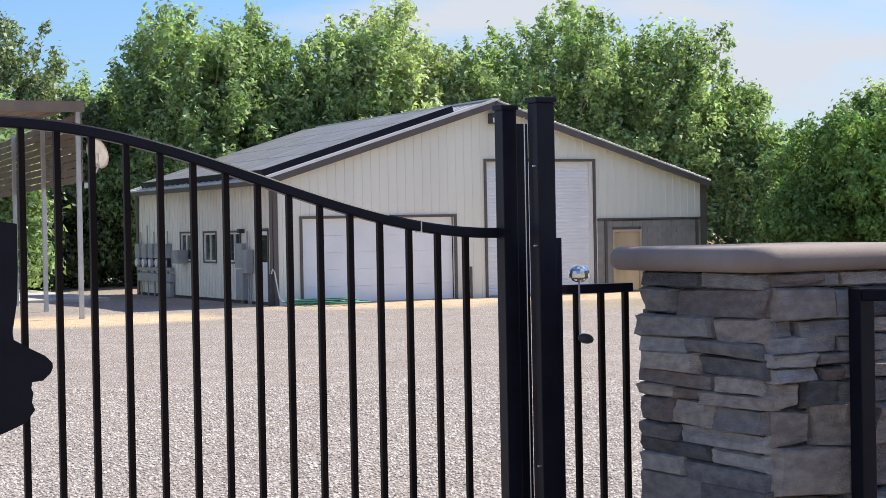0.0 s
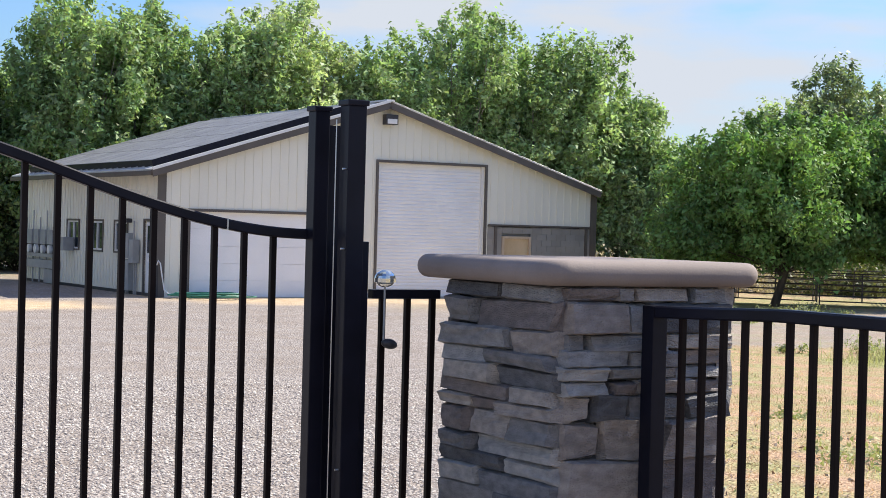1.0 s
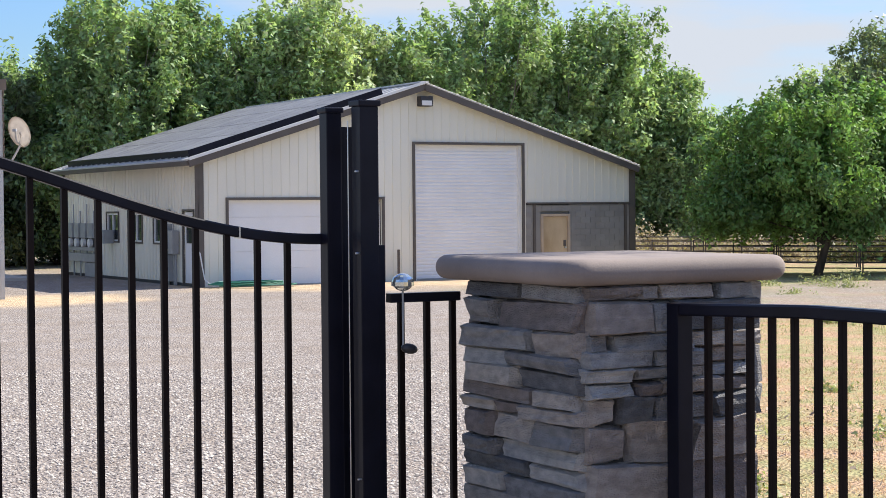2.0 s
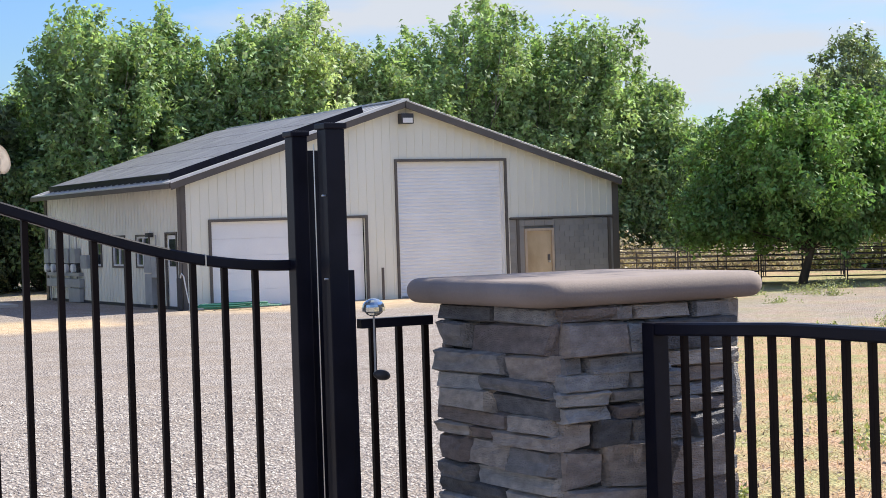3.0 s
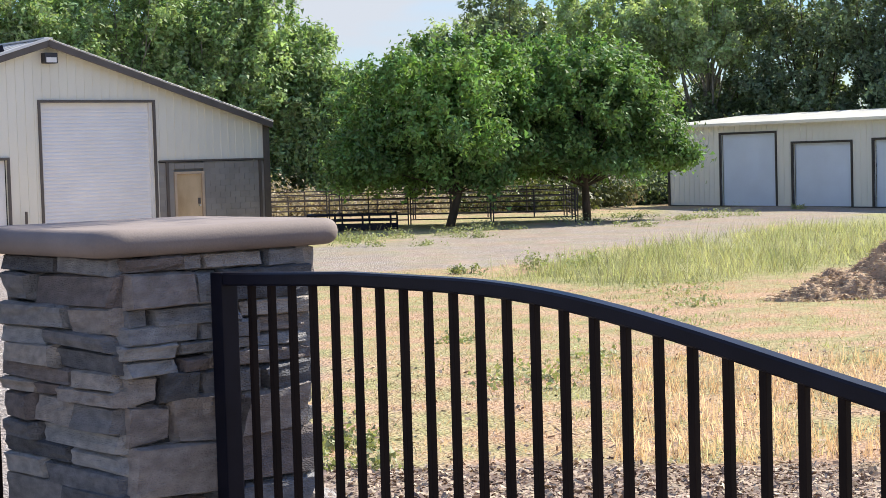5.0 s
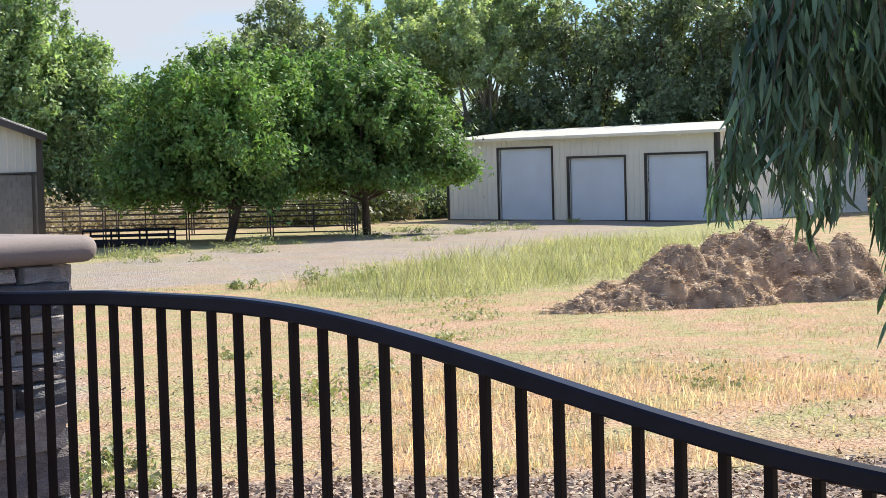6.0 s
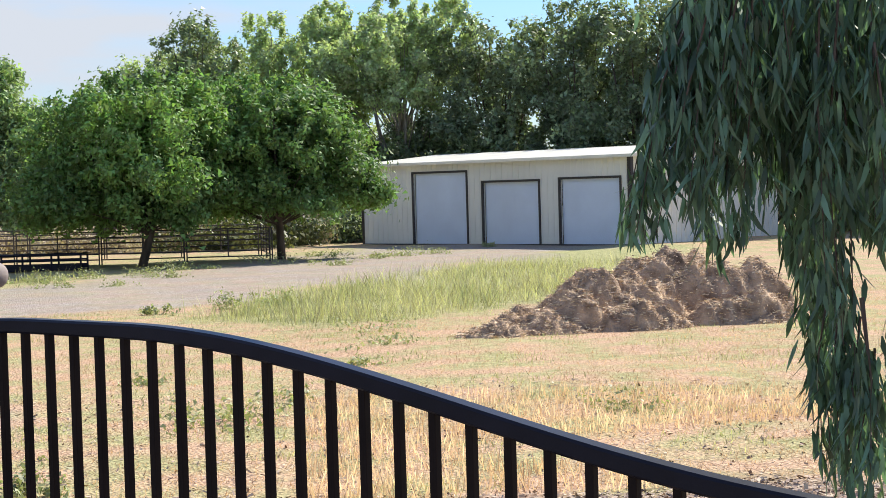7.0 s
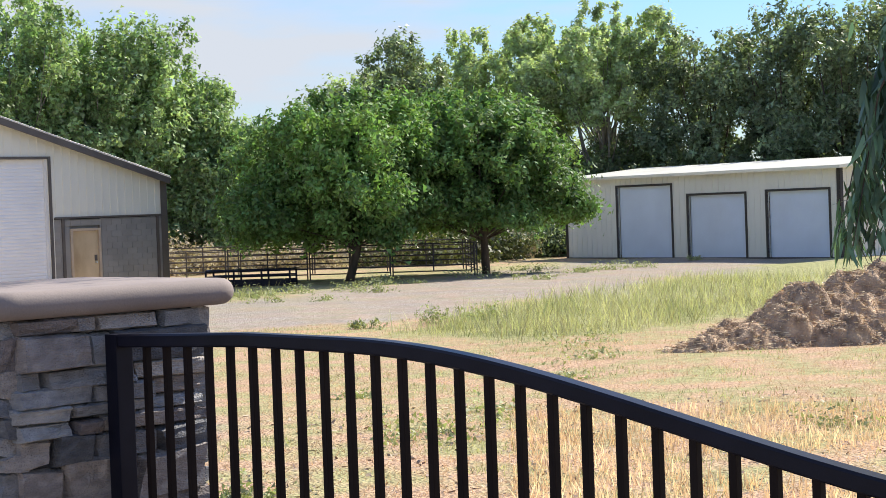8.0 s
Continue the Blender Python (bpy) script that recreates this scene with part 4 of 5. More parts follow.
# ---------------------------------------------------------------- trees
def leaf_cloud(rng, centres, radii, count, size, aspect=1.6, tall=1.0):
    """Leaves gathered in many small sprays, each one bent triangle. Returns verts and faces."""
    w = radii ** 1.6
    pick = rng.choice(len(centres), count, p=w / w.sum())
    mid = centres.mean(0) * np.array([1, 1, 0.7])
    twig = (centres - mid) / (np.linalg.norm(centres - mid, axis=1)[:, None] + 1e-6) + rng.normal(size=centres.shape) * 0.45 + np.array([0, 0, 0.9 * (tall - 0.8)])
    twig /= np.linalg.norm(twig, axis=1)[:, None]
    d = np.clip(rng.normal(size=(count, 3)), -2.0, 2.0) * 0.40 + twig[pick] * np.clip(rng.normal(size=(count, 1)), -1.8, 2.2) * 0.75
    pos = centres[pick] + d * radii[pick][:, None]
    nrm = d * 0.6 + rng.normal(size=(count, 3)) * 0.6 + np.array([0, 0, 0.35])
    nrm /= np.linalg.norm(nrm, axis=1)[:, None]
    a = rng.normal(size=(count, 3)) + np.array([0, 0, -0.5])
    a -= nrm * (a * nrm).sum(1)[:, None]
    a /= np.linalg.norm(a, axis=1)[:, None]
    b = np.cross(nrm, a)
    s = size * (0.5 + 1.0 * rng.random(count))[:, None]
    L, W = a * s * aspect / 2, b * s / 2
    up = nrm * s * 0.12
    verts = np.stack([pos - L, pos + W * 1.2 + up + L * 0.2, pos + L * 0.8 - W * 0.7], 1).reshape(-1, 3)
    faces = np.arange(count * 3).reshape(-1, 3)
    return verts, faces


def make_tree(seed, height, width, material, bark, label, leaves=9000, size=0.22, clumps=300, low=0.2, trunk=0.16, lobes=6, spray=(0.3, 0.7), tall=1.3, shift=(0.0, 0.0), gaps=0.0, boughs=()):
    """A tree at the origin: a tapered trunk, one limb for each lobe of the crown, twigs, and sprays of leaves over the lobes."""
    rng = np.random.default_rng(seed)
    tree = thing("tree", label, "tree")
    bm = bmesh.new()
    spine = [Vector((0, 0, -0.2)), Vector((0.02 * height * rng.normal(), 0.02 * height * rng.normal(), height * 0.2)), Vector((shift[0] * 0.4, shift[1] * 0.4, height * 0.42)), Vector((shift[0], shift[1], height * 0.78))]
    tube(bm, spine, trunk, 9, trunk * 0.22)
    cs, rs = [], []
    shape, start = [], rng.random() * 6.28
    for k in range(lobes):
        ang = start + 2.4 * k
        off = 0 if k == 0 else width / 2 * (0.36 + 0.26 * rng.random())
        shape.append((shift[0] + off * math.cos(ang), shift[1] + off * math.sin(ang), width * (0.25 + 0.08 * rng.random()), height * (1.0 if k == 0 else 0.80 + 0.19 * rng.random()), height * low * (0.85 + 0.5 * rng.random())))
    weight = np.array([q[2] * (q[3] - q[4]) for q in shape])
    for k in rng.choice(lobes, clumps, p=weight / weight.sum()):
        lx, ly, lr, top, bottom = shape[k]
        u, ang = rng.random(), rng.random() * 2 * math.pi
        r = spray[0] + (spray[1] - spray[0]) * rng.random() ** 1.6
        env = lr * math.sin(math.pi * (0.14 + 0.78 * u) ** 0.9) ** 0.55
        rr = env * rng.random() ** 0.34
        cs.append((lx + rr * math.cos(ang), ly + rr * math.sin(ang), bottom + (top - r * 0.5 - bottom) * u))
        rs.append(r * (1.1 - 0.35 * u))
    cs, rs = np.array(cs), np.array(rs)
    if gaps:
        keep = rng.random(len(cs)) > gaps
        cs, rs = cs[keep], rs[keep]
    for bx, by, bz, br, bn in boughs:     # low side boughs
        cs = np.concatenate([cs, np.array([bx, by, bz]) + rng.normal(size=(bn, 3)) * np.array([br, br, br * 0.6])])
        rs = np.concatenate([rs, spray[0] + (spray[1] - spray[0]) * rng.random(bn)])
        tip = Vector((bx, by, bz))
        tube(bm, [spine[1], spine[1].lerp(tip, 0.5) + Vector((0, 0, 0.5)), tip], trunk * 0.4, 6, trunk * 0.06, caps=False)
    for lx, ly, lr, top, bottom in shape[1:]:
        f = 0.75 + 0.6 * rng.random()
        k = min(int(f), 2)
        base, tip = spine[k].lerp(spine[k + 1], f - k), Vector((lx, ly, top * 0.9))
        mid = Vector((base.x + (tip.x - base.x) * 0.6, base.y + (tip.y - base.y) * 0.6, base.z + (tip.z - base.z) * 0.42))
        tube(bm, [base, mid, tip], trunk * 0.5, 7, trunk * 0.07, caps=False)
    for c in cs[rng.permutation(len(cs))[:34]]:
        c = Vector(c)
        f = min(max((c.z / height - 0.15) * 3, 0.9), 2.7)
        k = min(int(f), 2)
        base = spine[k].lerp(spine[k + 1], f - k)
        mid = base.lerp(c, 0.55) + Vector((0, 0, 0.05 * height * (rng.random() - 0.4)))
        tube(bm, [base, mid, c], trunk * 0.2, 5, trunk * 0.04, caps=False)
    part("trunk", bm, bark, tree, smooth=True)
    v, f = leaf_cloud(rng, cs, rs, leaves, size, tall=tall)
    crown = new("crown", tris_mesh("crown", v, f, material))
    crown.parent = tree
    return tree


def plant(ob, x, y, turn=0.0, s=1.0, z=0.0):
    ob.matrix_basis = Matrix.Translation((x, y, z)) @ Matrix.Rotation(turn, 4, "Z") @ Matrix.Scale(s, 4)
    return ob


# the two walnut trees beside the pen
WAL = dict(leaves=80000, size=0.12, clumps=520, low=0.26, trunk=0.17, lobes=9, spray=(0.28, 0.62), tall=0.9)
w1 = plant(make_tree(3, 6.8, 6.9, M_WALNUT, M_BARK, "round green walnut tree in leaf beside the pen", shift=(-0.3, 0.3), boughs=((-1.7, 1.7, 3.2, 0.6, 30), (-2.1, 2.2, 2.2, 0.4, 24), (0.6, -1.5, 2.0, 0.4, 16)), **WAL), 20.3, -5.0)
w2 = plant(make_tree(4, 6.7, 6.4, M_WALNUT, M_BARK, "broad green walnut tree with low spreading boughs", shift=(-0.25, 0.25), boughs=((1.4, -1.5, 3.0, 0.5, 30), (2.0, -2.1, 2.2, 0.38, 34), (-1.9, 1.7, 2.3, 0.5, 20)), **WAL), 25.4, -6.7)

# cottonwoods behind the barn
CW_LABEL = "tall green cottonwood with pale limbs behind the barn"
CW = dict(leaves=52000, size=0.17, clumps=620, low=0.08, trunk=0.2, lobes=9, spray=(0.32, 0.80), gaps=0.10)
for i, (x, y, h, w, pale) in enumerate(((5.0, 24, 12.5, 7.6, 0), (8.4, 25, 12.8, 6.4, 0), (12.2, 24, 11.8, 6.8, 0), (15.9, 24.5, 13.2, 7.4, 1), (20.4, 24, 12.0, 6.8, 0), (24.6, 24, 13.6, 7.8, 0), (28.7, 24, 12.5, 7.2, 0), (31.8, 24, 13.0, 7.0, 0), (34.3, 23, 9.6, 5.6, 0), (35.2, 20.5, 6.4, 4.6, 0),
                                        (2.6, 30, 9.8, 8, 0), (10.6, 30.5, 10.4, 9, 0), (18.8, 31, 9.8, 9, 0), (27, 30, 11, 9, 0), (33.4, 29, 9.6, 8, 0), (-5.0, 19.5, 8.4, 5.4, 0))):
    plant(make_tree(20 + i, h, w, M_PALELEAF if pale else M_COTTON, M_PALEBARK, CW_LABEL, **CW), x, y, i * 1.3)
# airy cottonwoods beside the shed, one with an open fork
for i, (x, y, h, w, low, gap) in enumerate(((49.6, 18.2, 12.3, 6.4, 0.2, 0.15), (50.6, 13.8, 12.6, 6.2, 0.2, 0.2), (50.0, 8.6, 12.9, 8.2, 0.56, 0.35), (46, 21, 10.5, 7, 0.1, 0.1))):
    plant(make_tree(50 + i, h, w, M_PALELEAF, M_PALEBARK, "airy pale green cottonwood with a forked pale trunk", leaves=42000, size=0.15, clumps=400, low=low, trunk=0.24, lobes=7, spray=(0.25, 0.65), gaps=gap), x, y, i * 1.1)
# dark oaks
for i, (x, y, h, w) in enumerate(((39.4, 12.2, 10.6, 5.2), (35.9, 13.2, 8.2, 4.2), (-3.2, 25, 11.6, 6.6), (-9, 27, 12.4, 7.2), (0.8, 27.5, 8.2, 5.6), (-14, 26, 11, 7),
                                  (51, 8.2, 6.2, 5.6), (51, 3.0, 10.6, 6.8), (51.4, -1.6, 11.3, 6.8), (51, -6.0, 11.0, 6.8), (52, -10.5, 10.8, 7.2), (53, -15.5, 10.8, 7.6), (54, -21, 10.4, 8))):
    plant(make_tree(70 + i, h * 1.05, w * 1.06, M_OAK, M_BARK, "dark green oak tree with open branching crown", leaves=40000, size=0.155, clumps=440, low=0.06, trunk=0.22, lobes=10, spray=(0.32, 0.78), tall=0.95, gaps=0.22), x, y, i * 1.7)


def make_shrub(seed, h, w, material, label, leaves=4600, size=0.13):
    rng = np.random.default_rng(seed)
    sh = thing("shrub", label, "shrub")
    n = 22
    cs = np.stack([rng.normal(size=n) * w * 0.28, rng.normal(size=n) * w * 0.28, h * (0.15 + 0.65 * rng.random(n))], 1)
    v, f = leaf_cloud(rng, cs, w * (0.12 + 0.1 * rng.random(n)), leaves, size)
    v[:, 2] = np.maximum(v[:, 2], 0.01)
    c = new("foliage", tris_mesh("foliage", v, f, material))
    c.parent = sh
    bm = bmesh.new()
    for c_ in cs[:8]:
        tube(bm, [(0, 0, -0.05), (c_[0] * 0.5, c_[1] * 0.5, c_[2] * 0.6), tuple(c_)], 0.03, 5, 0.008, caps=False)
    part("stem", bm, M_BARK, sh)
    return sh


srs = random.Random(5)
k = 0
for x0, y0, x1, y1, n, hmin, hmax in ((-14, 22, 6, 27, 9, 2.2, 3.6), (20, 22, 44, 22, 12, 1.6, 3.2), (38, 8, 50, 4, 6, 2.2, 3.8), (42, 14, 58, 20, 6, 2, 4), (48, -2, 53, -26, 9, 2.0, 3.4), (30, 3, 40, 4, 4, 0.9, 1.6)):
    for i in range(n):
        f = (i + srs.random()) / n
        s = make_shrub(100 + k, srs.uniform(hmin, hmax), srs.uniform(3, 4.6), M_SHRUB if srs.random() < 0.75 else M_OAK, "dense wild shrub along the edge of the field")
        plant(s, x0 + (x1 - x0) * f + srs.uniform(-1, 1), y0 + (y1 - y0) * f + srs.uniform(-1.2, 1.2), srs.random() * 6)
        k += 1

M_DRYBRUSH = mat("dry_brush", (0.46, 0.37, 0.26), 0.9, 0, 0.3, 0.5, 8, 0, per_island=0.7, second=(0.62, 0.53, 0.40), translucent=0.2)
for i in range(11):
    s = make_shrub(400 + i, srs.uniform(0.7, 1.5), srs.uniform(2.4, 3.6), M_DRYBRUSH, "pale dry brush behind the pen", 3500, 0.10)
    plant(s, 21 + i * 1.6 + srs.uniform(-0.6, 0.6), 10.5 - i * 0.55 + srs.uniform(-0.8, 0.8), srs.random() * 6)

# ---------------------------------------------------------------- eucalyptus hanging over the field
euc = thing("eucalyptus", "eucalyptus tree with long drooping grey-green leaves", "tree", at=Matrix.Translation((-10.6, -47.6, 0.55)))
EO = Vector((-10.6, -47.6, 0.55))
ER, EF = Vector((0.637, -0.771, 0)), Vector((0.771, 0.637, 0))
E0 = Vector((-18.67, -50.27, 2.36))


def hang(a, v, depth):
    """A place given by metres across, metres above eye height and depth from the gate side."""
    return E0 + ER * (a + 0.04) + EF * depth + Vector((0, 0, v)) - EO


bm = bmesh.new()
tube(bm, [(0, 0, -0.3), (0.1, 0.1, 2.0), (-0.2, 0.3, 4.2), (-0.6, 0.2, 6.5)], 0.26, 12, 0.10)
for tip in ((1.2, 1.6, 7.8), (2.3, 1.35, 8.0), (1.7, 1.9, 9.2), (0.4, 2.6, 7.0), (2.6, 2.6, 8.4)):
    e = hang(tip[0], tip[1], tip[2])
    b0 = Vector((-0.15, 0.25, 3.8))
    tube(bm, [b0, b0.lerp(e, 0.5) + Vector((0, 0, 0.7)), e], 0.07, 7, 0.015)
part("trunk", bm, M_PALEBARK, euc, smooth=True)

# hanging branchlets: across and height of the top, then of the tip
STRANDS = [(1.18, 1.0, 0.82, -0.34), (1.18, 1.0, 0.88, -0.36), (1.22, 1.0, 0.94, -0.22), (1.25, 1.0, 1.02, -0.26), (1.30, 1.0, 1.13, -0.20), (1.30, 1.0, 1.22, -0.40), (1.31, 1.0, 1.24, -0.42), (1.33, 1.0, 1.27, -0.15),
           (1.38, 1.0, 1.34, 0.16), (1.45, 1.0, 1.43, 0.24), (1.54, 1.0, 1.56, -0.25), (1.58, 1.0, 1.60, -0.48), (1.63, 1.0, 1.64, -0.60), (1.66, 0.9, 1.66, -0.70), (1.70, 0.8, 1.72, -0.90), (1.75, 0.8, 1.76, -1.0), (1.80, 0.6, 1.80, -1.1),
           (1.72, -0.4, 1.68, -1.45), (1.76, -0.5, 1.74, -1.50), (1.80, -0.6, 1.80, -1.50)]
STRANDS += [(1.83, -0.7, 1.86, -1.50), (1.85, -0.75, 1.92, -1.50), (1.85, -0.8, 1.97, -1.45), (1.85, 1.0, 1.90, -0.30), (1.95, 1.0, 1.97, -0.35), (2.10, 1.0, 2.10, -0.40), (2.20, 1.0, 2.2, -0.5)]


def leaf_strips(pos, ang, length, width, bend, pitch):
    """Narrow sickle-shaped hanging leaves, three quads each."""
    n = len(pos)
    prof, cut = np.array([0.25, 1.0, 0.8, 0.08]), np.array([0.0, 0.3, 0.65, 1.0])
    side = np.stack([np.cos(ang), np.sin(ang), np.zeros(n)], 1)
    out = np.stack([-np.sin(ang), np.cos(ang), np.zeros(n)], 1)
    rows = []
    for p, c in zip(prof, cut):
        mid = pos + np.array([0, 0, -1.0]) * (length * c * np.cos(pitch))[:, None] + out * (length * (c * np.sin(pitch)))[:, None] + side * (bend * length * c * c)[:, None]
        rows += [mid - side * (width * p / 2)[:, None], mid + side * (width * p / 2)[:, None]]
    v = np.stack(rows, 1).reshape(-1, 3)
    base = np.arange(n)[:, None, None] * 8
    f = (base + np.array([[0, 1, 3, 2], [2, 3, 5, 4], [4, 5, 7, 6]])[None]).reshape(-1, 4)
    return v, f


erng = np.random.default_rng(8)
pos = []
bm = bmesh.new()
for a0, v0, a1, v1 in STRANDS:
    for rep in range(3):
        d0 = 8.0 + erng.uniform(-0.55, 0.55)
        ja, jv = erng.normal() * 0.035, erng.normal() * 0.07
        p0, p1 = hang(a0 + ja * 0.5, v0, d0), hang(a1 + ja, v1 + 0.13 + abs(jv), d0 + erng.normal() * 0.12)
        mid = p0.lerp(p1, 0.5) + Vector((erng.normal() * 0.04, erng.normal() * 0.04, 0.05))
        tube(bm, [p0, mid, p1], 0.007, 4, 0.002, caps=False)
        n = int(10 * (p0 - p1).length)
        for t in np.repeat(erng.random(n) ** 0.85, 8):
            c = p0.lerp(mid, t * 2) if t < 0.5 else mid.lerp(p1, t * 2 - 1)
            pos.append((c.x + erng.normal() * 0.03, c.y + erng.normal() * 0.03, c.z + erng.normal() * 0.025))
tagged(part("branchlet", bm, M_BARK, euc), kind="stuff")
# upper boughs, above the open field view
for c in ((1.5, 0.45, 8.1), (1.7, 0.3, 7.9), (1.95, 0.25, 8.1), (1.3, 0.6, 8.0), (1.5, 0.85, 8.2), (1.75, 0.8, 8.0), (2.05, 0.7, 8.1), (2.3, 0.3, 8.3), (1.6, 1.3, 8.4), (2.0, 1.4, 7.8), (2.4, 1.2, 8.2), (1.3, 1.6, 8.5), (2.9, 0.9, 8.6), (1.0, 2.1, 8.4), (1.8, 2.0, 8.8), (2.6, 2.0, 8.2), (2.2, 2.7, 8.6), (1.4, 2.8, 8.9), (3.2, 1.8, 8.8), (3.0, 2.8, 8.6), (0.6, 2.9, 8.6), (0.2, 3.4, 8.0)):
    cc = np.array(hang(*c))
    k = 330
    pos += [tuple(q) for q in cc + erng.normal(size=(k, 3)) * np.array([0.17, 0.17, 0.22])]
pos = np.array(pos)
n = len(pos)
v, f = leaf_strips(pos, erng.random(n) * 2 * math.pi, 0.09 + 0.09 * erng.random(n), 0.016 + 0.015 * erng.random(n), erng.normal(size=n) * 0.22, np.abs(erng.normal(size=n)) * 0.35)
hanging = new("foliage", tris_mesh("foliage", v, f, M_EUC))
hanging.parent = euc
tagged(hanging, "long narrow drooping leaves", kind="stuff")

# ---------------------------------------------------------------- corral pen
PA, PB = Vector((23.92, -7.62, 0)), Vector((17.3, 1.2, 0))
along = (PB - PA).normalized()


def corral_panel(length=2.95, h=1.17):
    p = thing("corral_panel", "dark steel tube corral panel with six rails", "corral panel", "panels of the pen")
    for i in range(6):
        z = 0.2 + i * (h - 0.2) / 5
        part("rail", tube(bmesh.new(), [(0.03, 0, z), (length - 0.03, 0, z)], 0.022, 7), M_PEN, p)
    for x in (0.02, length / 2, length - 0.02):
        part("upright", tube(bmesh.new(), [(x, 0, 0.0 if x != length / 2 else 0.2), (x, 0, h + 0.01)], 0.026, 7), M_PEN, p)
    return p


pen0 = corral_panel()
turn = math.atan2(along.y, along.x)
pen0.matrix_basis = Matrix.Translation(PA) @ Matrix.Rotation(turn, 4, "Z")
for k in range(1, 5):
    copy_thing(pen0, Matrix.Translation(PA + along * 3.0 * k) @ Matrix.Rotation(turn, 4, "Z"))
PC = PA + Vector((5.4, 6.2, 0))
back = (PC - PA).normalized()
for k in range(2):
    copy_thing(pen0, Matrix.Translation(PA + back * (0.08 + 3.0 * k) + Vector((0.1, 0, 0))) @ Matrix.Rotation(math.atan2(back.y, back.x), 4, "Z"))
PD = PA + back * 6.3
for k in range(6):
    copy_thing(pen0, Matrix.Translation(PD + along * 3.0 * k + Vector((0.2, 0.2, 0))) @ Matrix.Rotation(turn, 4, "Z"))

feeder = thing("hay_feeder", "low black steel hay feeder on the ground beside the pen", "feeder", at=Matrix.Translation((16.95, -3.9, 0)) @ Matrix.Rotation(turn, 4, "Z"))
FLN = 2.9
for y in (-0.45, 0.45):
    part("side_sheet", boxes((-FLN / 2, y - 0.02, 0.02, FLN / 2, y + 0.02, 0.22)), M_BLACK, feeder)
    for z in (0.36, 0.54):
        part("side_rail", tube(bmesh.new(), [(-FLN / 2, y, z), (FLN / 2, y, z)], 0.03, 8), M_BLACK, feeder)
for x in (-FLN / 2, -0.48, 0.48, FLN / 2):
    part("hoop", tube(bmesh.new(), [(x, -0.45, 0), (x, -0.45, 0.5), (x, -0.38, 0.56), (x, 0.38, 0.56), (x, 0.45, 0.5), (x, 0.45, 0)], 0.035, 8), M_BLACK, feeder)
part("floor_sheet", boxes((-FLN / 2, -0.43, 0.05, FLN / 2, 0.43, 0.07)), M_BLACK, feeder)

# ---------------------------------------------------------------- compost pile
def pile_mesh():
    n, m = 220, 190
    u, v = np.meshgrid(np.linspace(-3.3, 3.6, n), np.linspace(-2.6, 3.6, m))

    lumps = ((1.2, 0.7, 2.0, 1.1, 1.18), (2.45, 0.4, 0.9, 0.8, 1.05), (-0.45, 0.45, 1.1, 0.95, 0.98), (-1.5, -0.05, 1.15, 0.75, 0.46), (-2.25, -0.4, 0.65, 0.45, 0.24),
             (-0.75, -0.30, 0.50, 0.50, 0.78), (0.15, -0.75, 1.00, 0.60, 0.55), (1.95, -0.8, 1.25, 0.65, 0.60), (0.3, 0.1, 1.3, 0.7, 0.95))
    z = np.zeros_like(u)
    for cx, cy, sx, sy, h in lumps:      # steep-sided clods thrown on one another
        cy += float(np.interp(cx, [-2.4, -0.6, 0.76, 2.66], [-0.7, 0.4, 1.2, 1.7]))      # the heap trails off towards the gate
        z = np.maximum(z, 0.98 * h * np.clip(1 - ((u - cx) / sx) ** 2 - ((v - cy) / sy) ** 2, 0, 1) ** 0.85)
    z -= 0.45 * np.exp(-(((u - 1.5) / 1.0) ** 2 + ((v - 0.95) / 0.22) ** 2)) * np.clip(z / 0.3, 0, 1)
    flat = np.stack([u.ravel(), v.ravel()], 1)
    rough = np.array([noise.fractal(Vector((a * 1.5, b * 1.5, 3.1)), 1.0, 2.0, 5) for a, b in flat]).reshape(z.shape)
    fine_ = np.array([noise.noise(Vector((a * 9, b * 9, 1.1))) for a, b in flat]).reshape(z.shape)
    z = z + (0.34 * np.abs(rough) - 0.12 + 0.05 * fine_) * np.clip(z / 0.2, 0, 1)
    edge = np.minimum(1, np.minimum((u + 3.3) / 0.5, (3.6 - u) / 0.5)) * np.minimum(1, np.minimum(v + 2.6, 3.6 - v) / 0.4)
    z = z * edge - 0.06
    ids = np.arange(n * m).reshape(m, n)
    q = np.stack([ids[:-1, :-1], ids[:-1, 1:], ids[1:, 1:], ids[1:, :-1]], -1).reshape(-1, 4)
    return np.stack([u.ravel(), v.ravel(), z.ravel()], 1), q, u, v, z


pv, pq, pu, pvv, pz = pile_mesh()
pile = thing("compost_pile", "heap of brown compost and old straw on the field", "pile", at=Matrix.Translation((4.98, -34.69, 0)) @ Matrix.Rotation(math.atan2(-0.771, 0.637), 4, "Z"))
mound = new("mound", tris_mesh("mound", pv, pq, M_PILE))
mound.parent = pile
prng = np.random.default_rng(21)
NS = 15000
pick = prng.choice(pz.size, NS, p=(pz.ravel() > 0.0) / (pz.ravel() > 0.0).sum())
pp = np.stack([pu.ravel()[pick], pvv.ravel()[pick], pz.ravel()[pick] + 0.012], 1) + prng.normal(size=(NS, 3)) * np.array([0.03, 0.03, 0.008])
da = prng.normal(size=(NS, 3)) * np.array([1, 1, 0.15])
da /= np.linalg.norm(da, axis=1)[:, None]
db = np.cross(da, prng.normal(size=(NS, 3)))
db /= np.linalg.norm(db, axis=1)[:, None]
ln, wd = (0.012 + 0.045 * prng.random(NS))[:, None], (0.003 + 0.005 * prng.random(NS))[:, None]
